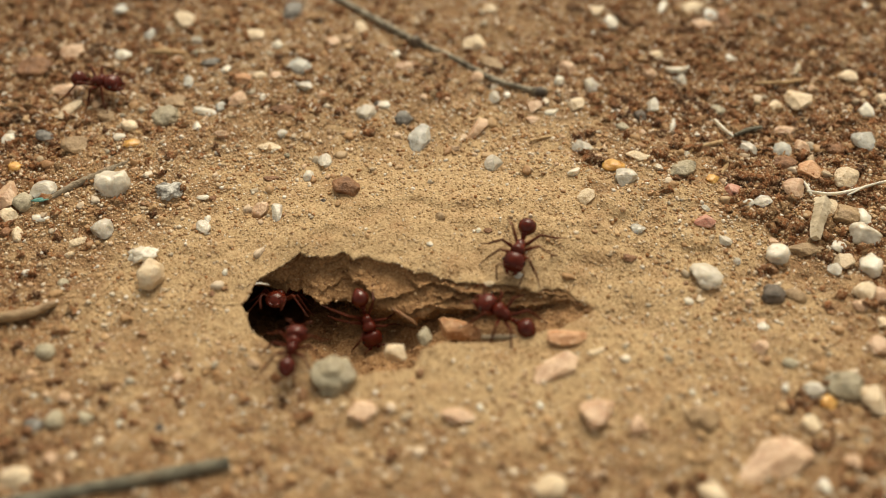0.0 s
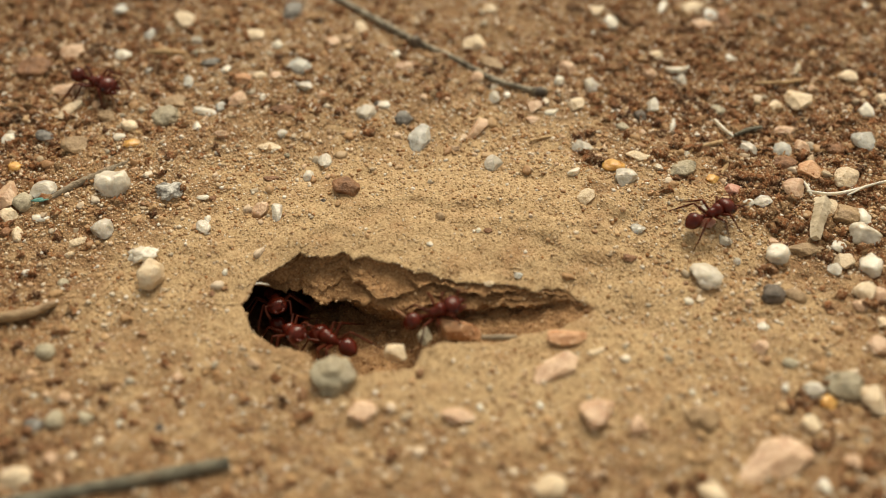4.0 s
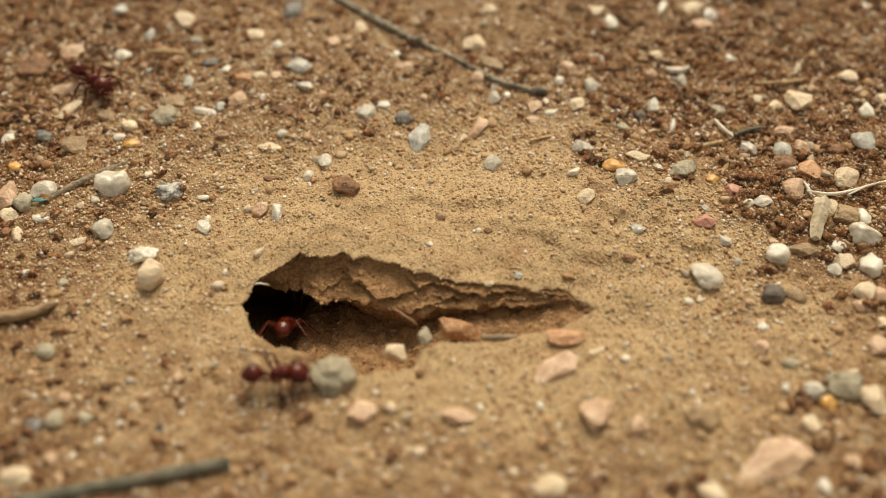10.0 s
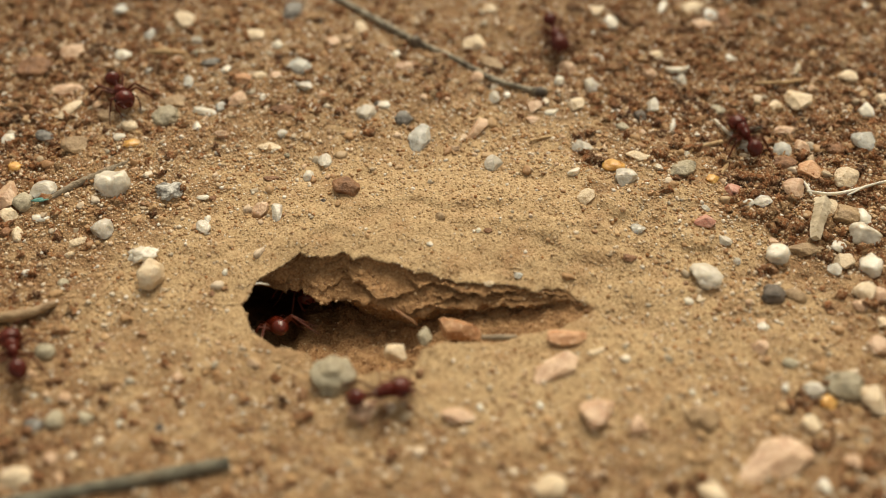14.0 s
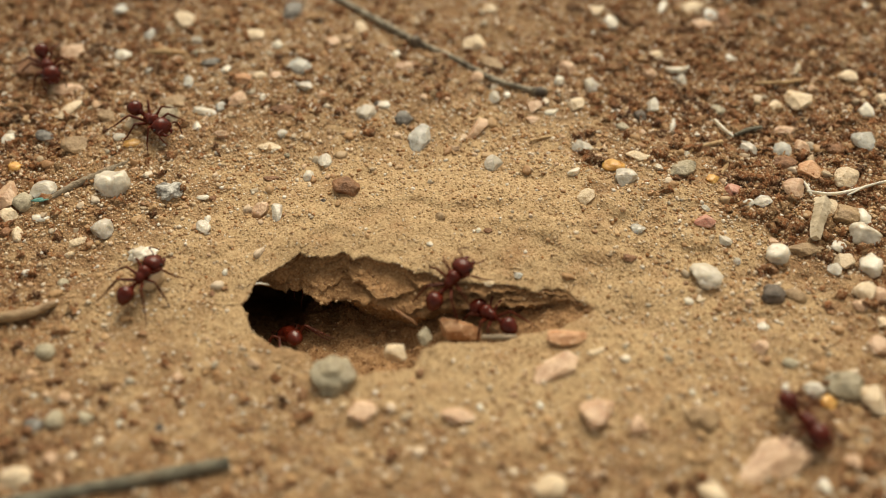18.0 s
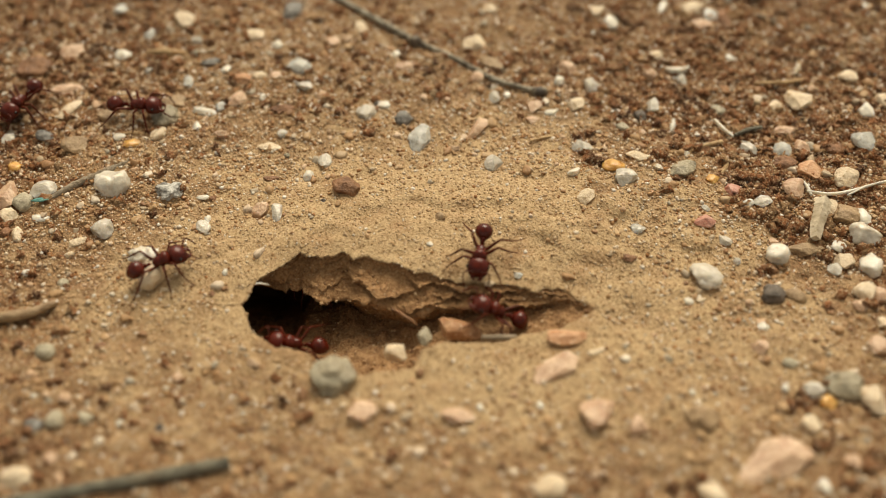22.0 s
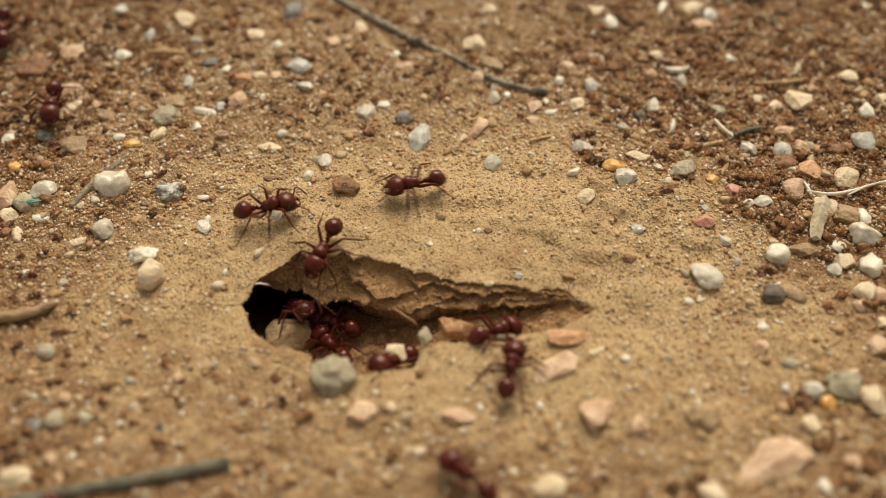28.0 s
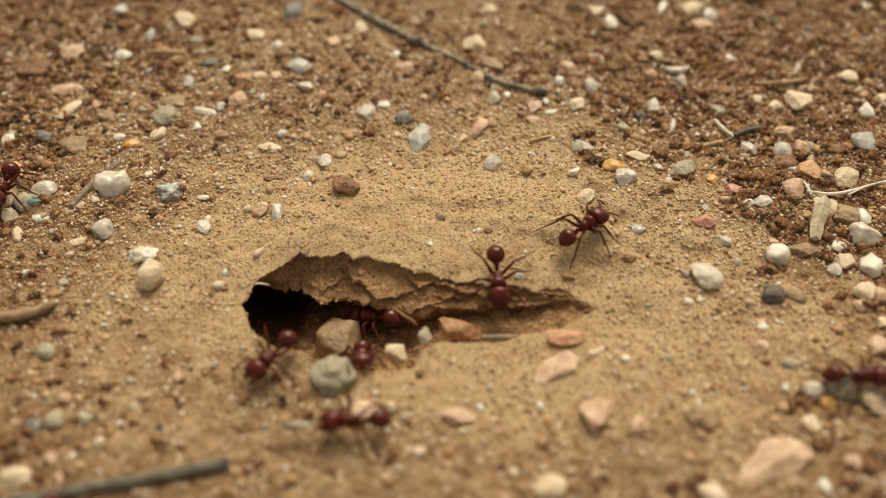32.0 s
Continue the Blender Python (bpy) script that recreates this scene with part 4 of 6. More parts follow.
pebble(PINK, 35.8, -14.3, relief(35.8, -14.3) + 0.21, 1.91, 2.39, 1.18, 0, 159, "pale pink feldspar chip lying on sand", 14, 0.22)
pebble(GREY, -12.1, -18.1, relief(-12.1, -18.1) + 0.53, 5.26, 5.35, 2.95, 0, 160, "olive-grey weathered pebble on the sand", 2, 0.3)
pebble(PINK, -8.7, -22.7, relief(-8.7, -22.7) + 0.30, 3.30, 2.98, 1.67, 17, 161, "dusty pink stone flake half sunk in sand", 14, 0.22)
pebble(TERRA, 14.1, -13.0, relief(14.1, -13.0) + 0.24, 4.74, 2.49, 1.35, 0, 162, "terracotta-coloured stone chip lying on sand", 14, 0.22)
pebble(PINK, 12.4, -17.3, relief(12.4, -17.3) + 0.21, 6.28, 3.07, 1.14, 33, 163, "salmon-pink angular stone on the sand", 14, 0.22)
pebble(PINK, 16.8, -23.1, relief(16.8, -23.1) + 0.35, 4.27, 3.53, 1.97, 23, 164, "dusty pink stone flake half sunk in sand", 14, 0.22)
pebble(CREAM, 17.4, -14.8, relief(17.4, -14.8) + 0.09, 2.92, 0.87, 0.47, 30, 165, "cream-coloured rough pebble half sunk in tan sand", 14, 0.22)
pebble(PINK, 1.6, -23.3, relief(1.6, -23.3) + 0.23, 3.78, 2.29, 1.28, 0, 166, "salmon-pink angular stone on the sand", 14, 0.22)
pebble(WHITE, 10.6, -21.8, relief(10.6, -21.8) + 0.10, 0.86, 1.25, 0.53, 0, 167, "white angular pebble with dusty base", 8, 0.22)
pebble(WHITE, 4.0, -22.1, relief(4.0, -22.1) + 0.08, 0.74, 1.11, 0.46, 0, 168, "rounded white quartz pebble lying on sand", 8, 0.22)
pebble(TAN, 27.6, -23.7, relief(27.6, -23.7) + 0.33, 3.77, 3.27, 1.81, 0, 169, "dull tan pebble sunk in brown sand", 14, 0.22)
pebble(PINK, 20.9, -24.7, relief(20.9, -24.7) + 0.24, 2.18, 2.42, 1.35, 0, 170, "dusty pink stone flake half sunk in sand", 14, 0.22)
pebble(PINK, 34.6, -28.7, relief(34.6, -28.7) + 0.32, 8.65, 4.78, 1.80, 23, 171, "pale pink feldspar chip lying on sand", 14, 0.22)
pebble(QUARTZ, 40.5, -20.1, relief(40.5, -20.1) + 0.23, 2.72, 2.42, 1.30, 0, 172, "translucent milky quartz grain on the sand", 14, 0.22)
pebble(GREY, 44.0, -19.6, relief(44.0, -19.6) + 0.33, 4.47, 3.46, 1.85, -19, 173, "dull grey stone half sunk in tan sand", 2, 0.22)
pebble(ORANGE, 41.8, -21.5, relief(41.8, -21.5) + 0.18, 1.97, 1.84, 0.99, 0, 174, "amber orange stone lying on sand", 8, 0.22)
pebble(CREAM, 39.2, -24.4, relief(39.2, -24.4) + 0.22, 2.18, 2.20, 1.20, 0, 175, "pale buff stone chip lying on sand", 14, 0.22)
pebble(CREAM, 46.6, -21.6, relief(46.6, -21.6) + 0.33, 3.07, 3.42, 1.83, 0, 176, "dusty cream limestone pebble on the sand", 14, 0.22)
pebble(CREAM, 11.1, -31.9, relief(11.1, -31.9) + 0.33, 3.50, 3.15, 1.81, 0, 177, "cream-coloured rough pebble half sunk in tan sand", 14, 0.22)
pebble(CREAM, 27.7, -32.4, relief(27.7, -32.4) + 0.26, 3.25, 2.32, 1.44, -54, 178, "pale buff stone chip lying on sand", 14, 0.22)
pebble(WHITE, 39.2, -31.9, relief(39.2, -31.9) + 0.16, 1.40, 1.99, 0.87, 0, 179, "white angular pebble with dusty base", 8, 0.22)
pebble(PINK, 42.8, -29.1, relief(42.8, -29.1) + 0.20, 1.77, 2.00, 1.10, 0, 180, "pale pink feldspar chip lying on sand", 14, 0.22)
pebble(PINK, -29.4, -18.2, relief(-29.4, -18.2) + 0.13, 1.25, 1.28, 0.70, 0, 181, "salmon-pink angular stone on the sand", 14, 0.22)
pebble(SLATE, -43.7, -24.7, relief(-43.7, -24.7) + 0.18, 2.18, 1.80, 0.97, 0, 182, "slate-grey smooth stone lying on sand", 13, 0.14)
pebble(GREY, -41.7, -24.0, relief(-41.7, -24.0) + 0.23, 2.06, 2.52, 1.28, 0, 183, "dull grey stone half sunk in tan sand", 2, 0.22)
pebble(GREY, -38.5, -23.6, relief(-38.5, -23.6) + 0.16, 2.43, 1.66, 0.90, 0, 184, "dull grey stone half sunk in tan sand", 14, 0.22)
pebble(TAN, -36.6, -23.6, relief(-36.6, -23.6) + 0.14, 1.22, 1.38, 0.75, 0, 185, "dull tan pebble sunk in brown sand", 14, 0.22)
pebble(WHITE, -34.6, -24.2, relief(-34.6, -24.2) + 0.08, 0.85, 0.82, 0.45, 0, 186, "rounded white quartz pebble lying on sand", 8, 0.22)
pebble(PINK, -41.1, -28.6, relief(-41.1, -28.6) + 0.15, 1.54, 1.47, 0.81, 0, 187, "salmon-pink angular stone on the sand", 14, 0.22)
pebble(CREAM, -44.1, -30.8, relief(-44.1, -30.8) + 0.26, 3.16, 2.64, 1.45, 0, 188, "dusty cream limestone pebble on the sand", 14, 0.22)
pebble(GREY, -44.7, -14.8, relief(-44.7, -14.8) + 0.20, 2.29, 2.09, 1.10, 0, 189, "dull grey stone half sunk in tan sand", 2, 0.22)
pebble(WHITE, -44.6, -20.8, relief(-44.6, -20.8) + 0.07, 0.74, 0.71, 0.38, 0, 191, "white angular pebble with dusty base", 8, 0.22)
pebble(WHITE, -21.6, -22.6, relief(-21.6, -22.6) + 0.05, 0.73, 0.55, 0.30, 0, 192, "rounded white quartz pebble lying on sand", 8, 0.22)
pebble(DARK, -30.3, -24.7, relief(-30.3, -24.7) + 0.11, 0.97, 1.09, 0.60, 0, 193, "small black stone chip on the sand", 8, 0.22)
pebble(BROWN, -38.5, -13.9, relief(-38.5, -13.9) + 0.10, 1.91, 1.04, 0.55, 0, 194, "dark brown crumbly clod on the sand", 8, 0.34)
pebble(GREY, 38.8, -16.2, relief(38.8, -16.2) + 0.14, 1.89, 1.46, 0.78, 0, 195, "dull grey stone half sunk in tan sand", 2, 0.22)
pebble(WHITE, 37.6, -19.6, relief(37.6, -19.6) + 0.11, 0.99, 1.14, 0.62, 0, 196, "small chalk-white stone on the tan sand", 8, 0.22)
pebble(WHITE, 27.2, -20.4, relief(27.2, -20.4) + 0.08, 0.74, 0.99, 0.46, 0, 197, "white angular pebble with dusty base", 8, 0.22)
pebble(BROWN, -20.8, -24.6, relief(-20.8, -24.6) + 0.05, 1.09, 0.54, 0.30, 0, 198, "dark brown crumbly clod on the sand", 8, 0.34)
pebble(WHITE, -1.6, -0.2, relief(-1.6, -0.2) + 0.08, 0.82, 0.81, 0.42, 0, 199, "small chalk-white stone on the tan sand", 8, 0.22)
pebble(WHITE, 4.3, 2.2, relief(4.3, 2.2) + 0.08, 0.69, 0.82, 0.43, 0, 200, "white angular pebble with dusty base", 8, 0.22)
pebble(BROWN, 5.4, 2.1, relief(5.4, 2.1) + 0.08, 1.10, 0.82, 0.43, 0, 201, "red-brown dull stone lying on sand", 8, 0.34)
pebble(BLUE, 8.9, -4.3, relief(8.9, -4.3) + 0.09, 1.07, 0.94, 0.50, 0, 202, "blue-grey smooth stone lying on sand", 13, 0.14)
pebble(CREAM, 5.4, -5.6, relief(5.4, -5.6) + 0.07, 1.33, 0.77, 0.41, 0, 203, "dusty cream limestone pebble on the sand", 14, 0.22)
pebble(BROWN, -21.8, 11.5, relief(-21.8, 11.5) + 0.08, 2.15, 0.89, 0.44, 0, 204, "dark brown crumbly clod on the sand", 8, 0.34)
pebble(CREAM, -5.4, -13.6, -1.76, 2.70, 2.30, 1.70, -12, 205, "pale buff stone chip lying on sand", 14, 0.22)
pebble(GREY, -2.1, -11.6, -1.80, 1.7, 2.6, 1.2, 12, 206, "grey-green rough chip on the nest floor", 13, 0.24)
pebble(TERRA, 2.0, -10.6, -1.73, 5.10, 2.90, 2.70, -15, 207, "orange-pink angular stone by the nest", 14, 0.14)


# ---- twigs, straws and bits of bark ----
long_twig = stalk("twig", STEM, [(-22.3, 53.0, 0.29, 0.38), (-15.1, 46.7, 0.31, 0.41), (-8.4, 41.1, 0.33, 0.44), (-4.5, 37.9, 0.36, 0.48), (-3.8, 37.1, 0.57, 0.76), (-3.1, 36.9, 0.33, 0.44), (1.3, 34.1, 0.29, 0.39), (6.6, 29.8, 0.29, 0.39), (11.2, 27.7, 0.29, 0.38), (12.7, 27.1, 0.43, 0.57), (13.9, 27.1, 0.40, 0.54)], "grey-brown ridged dry twig with a dark knot", "twig", 0.18)
for knot in ([(-4.4, 37.6, 0.4, 0.5), (-3.8, 37.2, 0.5, 0.86), (-3.2, 36.8, 0.4, 0.5)], [(12.3, 27.3, 0.4, 0.45), (13.2, 27.0, 0.4, 0.68), (14.1, 27.0, 0.4, 0.3)]):
    part("knot", tube(knot, 9, 0.12, 3), DARK, long_twig, "dark swollen knot")
stalk("charred_stick", ASHTWIG, [(-48.2, -34.8, 0.56, 0.75), (-43.3, -33.6, 0.56, 0.75), (-37.3, -32.3, 0.55, 0.73), (-30.6, -30.9, 0.55, 0.73), (-26.0, -29.9, 0.55, 0.74), (-22.3, -29.0, 0.49, 0.65)], "thick ash-grey stick lying on the sand", "stick", 0.10)
shoved_twig = stalk("twig", BARK, [(-49.0, 7.8, 0.26, 0.35), (-46.4, 10.0, 0.35, 0.46), (-43.9, 11.6, 0.38, 0.50), (-41.0, 13.6, 0.30, 0.40), (-38.7, 15.7, 0.22, 0.29)], "brown weathered twig lying against pebbles", "twig", 0.20)
stalk("bark_strip", TAN, [(-52.6, -10.7, 0.44, 0.58), (-49.4, -10.3, 0.49, 0.65), (-47.0, -9.6, 0.44, 0.59), (-44.8, -8.2, 0.30, 0.39)], "strip of tan weathered bark on sand", "bark", 0.20)
stalk("straw", STRAW, [(31.2, 15.7, 0.14, 0.18), (33.4, 16.9, 0.19, 0.26), (36.4, 17.8, 0.22, 0.29)], "short piece of yellow dry straw", "straw", 0.10)
stalk("straw", STRAW, [(42.4, 28.9, 0.17, 0.23), (45.9, 29.0, 0.20, 0.27), (49.4, 29.6, 0.17, 0.23)], "short piece of tan dry straw on soil", "straw", 0.10)
stalk("straw", STRAW, [(11.3, 18.0, 0.11, 0.15), (12.8, 18.5, 0.14, 0.18), (14.0, 18.9, 0.08, 0.11)], "thin pale straw fragment on the sand", "straw", 0.10)
stalk("straw", STRAW, [(35.4, 12.2, 0.13, 0.18), (36.0, 13.2, 0.22, 0.29), (36.5, 14.4, 0.14, 0.18)], "short upright-lying straw fragment", "straw", 0.10)
stalk("dry_stem", WHITE, [(45.4, 8.8, 0.63, 0.18), (48.3, 8.3, 0.66, 0.21), (51.2, 8.9, 0.66, 0.21), (53.9, 9.9, 0.63, 0.18), (57.4, 10.9, 0.63, 0.18)], "thin bleached dry grass stem over soil", "grass stem", 0.10)
stalk("dry_stem", WHITE, [(45.1, 10.8, 0.53, 0.18), (45.6, 9.6, 0.59, 0.25), (45.9, 8.2, 0.53, 0.18)], "short bleached dry grass stem", "grass stem", 0.10)
stalk("wood_splinter", PALEWOOD, [(46.9, 6.6, 1.4, 0.95), (46.5, 5.6, 1.4, 1.0), (46.0, 4.4, 1.3, 0.92), (45.3, 2.6, 1.1, 0.8), (44.8, 0.9, 0.9, 0.62)], "standing weathered straw-coloured wood splinter", "splinter", 0.06, 4)
stalk("dry_stem", WHITE, [(50.3, 8.0, 0.78, 0.11), (52.7, 9.3, 0.81, 0.14), (55.0, 10.2, 0.78, 0.11)], "thin bleached dry grass stem over soil", "grass stem", 0.10)
stalk("straw", STRAW, [(-53.0, 20.2, 0.14, 0.19), (-50.9, 20.9, 0.20, 0.26), (-48.5, 21.9, 0.14, 0.19)], "reddish dry straw fragment on the soil", "straw", 0.10)
stalk("straw", STRAW, [(-41.1, 35.1, 0.24, 0.32), (-38.5, 35.0, 0.41, 0.55), (-35.7, 34.8, 0.21, 0.28)], "pale flat straw fragment on sand", "straw", 0.15)
stalk("shell_chip", WHITE, [(30.0, 32.4, 0.12, 0.16), (31.1, 31.4, 0.32, 0.43), (32.7, 31.3, 0.35, 0.47), (33.9, 32.2, 0.15, 0.20)], "curved white snail shell fragment", "shell", 0.05)
stalk("twig", ASHTWIG, [(38.1, 19.0, 0.17, 0.22), (39.9, 19.9, 0.22, 0.30), (41.9, 20.4, 0.20, 0.26)], "dark short twig on crumbly soil", "twig", 0.20)
stalk("straw", WHITE, [(35.9, 21.9, 0.17, 0.22), (36.8, 20.2, 0.20, 0.26), (37.9, 18.8, 0.14, 0.18)], "bleached straw fragment on dark soil", "straw", 0.20)
stalk("dry_stem", PALEWOOD, [(47.9, 30.0, 0.75, 0.19), (48.6, 31.1, 0.80, 0.27), (49.1, 32.3, 0.72, 0.16)], "bleached dry grass blade leaning over soil", "grass blade", 0.10)
stalk("straw", BARK, [(45.2, 43.0, 0.18, 0.24), (46.8, 42.3, 0.21, 0.28), (47.7, 41.4, 0.12, 0.16)], "grey straw fragment on soil", "straw", 0.10)
stalk("root", BROWN, [(-6.2, -7.0, -2.3, 0.16), (-5.0, -7.9, -2.3, 0.24), (-3.7, -8.7, -2.6, 0.22), (-3.0, -9.2, -2.9, 0.1)], "thin brown root poking out of the nest wall", "root", 0.2)
stalk("root", BARK, [(4.4, -12.5, -0.60, 0.29), (6.5, -12.6, -0.50, 0.38), (8.4, -12.5, -0.40, 0.22)], "dark root fragment on the nest's rim", "root", 0.15)
stalk("root", WHITE, [(-22.0, -5.4, 0.20, 0.10), (-21.4, -5.2, 0.00, 0.10), (-20.5, -5.2, -0.30, 0.07)], "thin white rootlet at the nest's mouth", "root", 0.10)

# ---- smaller pebbles between them, strewn by chance over the gravelly ground ----
def small_pebbles(count):
    rng = np.random.default_rng(77)
    kinds = (
        (CREAM, "small cream pebble half sunk in sand"), (WHITE, "small white quartz pebble on sand"), (PINK, "small pink stone chip on sand"),
        (QUARTZ, "small clear quartz grain on sand"), (GREY, "small olive-grey pebble on sand"), (BROWN, "small red-brown stone on sand"),
        (TAN, "small tan sandstone pebble on sand"), (DARK, "small dark stone chip on sand"), (TERRA, "small terracotta stone chip on sand"),
    )
    share = np.array([0.15, 0.10, 0.17, 0.20, 0.08, 0.07, 0.10, 0.04, 0.09])
    models = {}
    weight = AREAS * away * open_ground * (0.07 + 0.93 * (py > -10)) * (0.25 + np.clip(SOILS, 0, 0.6) + 0.35 * (MIDS[:, 1] > 0.01))
    weight /= weight.sum()
    made = 0
    while made < count:
        x, y, z = MIDS[rng.choice(len(MIDS), p=weight)]
        size = 0.8 + 1.3 * rng.random() ** 2.4
        if any(math.hypot(x / MM - a, y / MM - b) < r + size * 0.6 for a, b, r in PLACED):
            continue
        k = rng.choice(len(kinds), p=share)
        shape = rng.integers(4)
        if (k, shape) not in models:
            v, f = rock(2, 5000 + 10 * int(k) + int(shape), 12, 0.25)
            me = bpy.data.meshes.new("pebble")
            me.from_pydata((v * 0.5 * np.array([1.0, 0.8, 0.65])).tolist(), [], f)
            me.materials.append(kinds[k][0])
            models[k, shape] = me
        ob = new("pebble", models[k, shape])
        ob.matrix_world = pose(x, y, z + 0.12 * size * MM, *rng.uniform(-14, 14, 2), rng.uniform(0, 360)) @ Matrix.Diagonal((*(rng.uniform(0.8, 1.15, 3) * size * MM), 1))
        tagged(ob, kinds[k][1], "pebble", "small pebbles in the sand")
        PLACED.append((x / MM, y / MM, size / 2))
        made += 1


small_pebbles(92)

# ---- loads that ants move ----
hauled_stone = pebble(TAN, 0, 0, 0, 6.5, 5.6, 4.6, 0, 901, "tan stone being hauled out of the nest", 9, 0.12)
carried_seed = pebble(GREY, 0, 0, 0, 3.4, 1.1, 0.9, 0, 902, "pale green seed husk carried by an ant", 6, 0.1)
dragged_husk = pebble(CREAM, 0, 0, 0, 2.7, 1.9, 1.1, 0, 903, "white dry seed husk tugged about by an ant", 7, 0.2)
husk_straw = stalk("straw", STRAW, [(-1.9, 0.1, 0.3, 0.22), (0.0, 0.0, 0.35, 0.34), (1.9, -0.1, 0.3, 0.26)], "short pale straw split off a husk", "straw", 0.1)
for load, kind in ((hauled_stone, "stone"), (carried_seed, "seed husk"), (dragged_husk, "seed husk")):
    load.matrix_world = pose(0, 0, 0)
    load.name = kind.replace(" ", "_")
    tagged(load, category=kind)
    del load["group"]


# ---- harvester ants: forward is +x, feet at z = 0, millimetres ----
RISE = 0.55  # how high the body is carried over its crouch


def loft(rows, sides=16):
    """A closed body through rings of x, z, half width, half height."""
    pts = np.array(rows, float)
    pts[:, 1] += RISE
    fine = []
    for i in range(len(pts) - 1):
        a, b, c, d = pts[max(i - 1, 0)], pts[i], pts[i + 1], pts[min(i + 2, len(pts) - 1)]
        for t in np.linspace(0, 1, 5)[:-1]:
            fine.append(0.5 * (2 * b + (c - a) * t + (2 * a - 5 * b + 4 * c - d) * t * t + (3 * b - a - 3 * c + d) * t ** 3))
    fine.append(pts[-1])
    bm = bmesh.new()
    rings = []
    for x, z, w, h in fine:
        w, h = max(w, 0.02), max(h, 0.02)
        rings.append([bm.verts.new((x * MM, w * math.cos(k * 2 * math.pi / sides) * MM, (z + h * math.sin(k * 2 * math.pi / sides)) * MM)) for k in range(sides)])
    for r, s in zip(rings, rings[1:]):
        for k in range(sides):
            bm.faces.new((r[k], r[(k + 1) % sides], s[(k + 1) % sides], s[k]))
    bm.faces.new(rings[0])
    bm.faces.new(rings[-1])
    bmesh.ops.recalc_face_normals(bm, faces=bm.faces)
    return bm


def bead(x, y, z, r):
    bm = bmesh.new()
    bmesh.ops.create_icosphere(bm, subdivisions=2, radius=r * MM, matrix=Matrix.Translation((x * MM, y * MM, z * MM)))
    return bm


HIPS = {"front": (1.15, 0.36, 1.15 + RISE), "middle": (0.5, 0.4, 1.1 + RISE), "hind": (-0.1, 0.34, 1.1 + RISE)}
KNEES = {
    "front": ((0.8, 1.5, 0.85), (1.5, 2.7, -0.75), (2.3, 3.4, -1.15 - RISE)),
    "middle": ((-0.25, 1.8, 0.95), (-0.6, 3.2, -0.8), (-1.0, 4.1, -1.12 - RISE)),
    "hind": ((-1.5, 1.5, 1.1), (-3.1, 2.7, -0.7), (-4.2, 3.4, -1.12 - RISE)),
}
ANT_LABEL = "glossy dark red-brown harvester ant walking on tan sand"


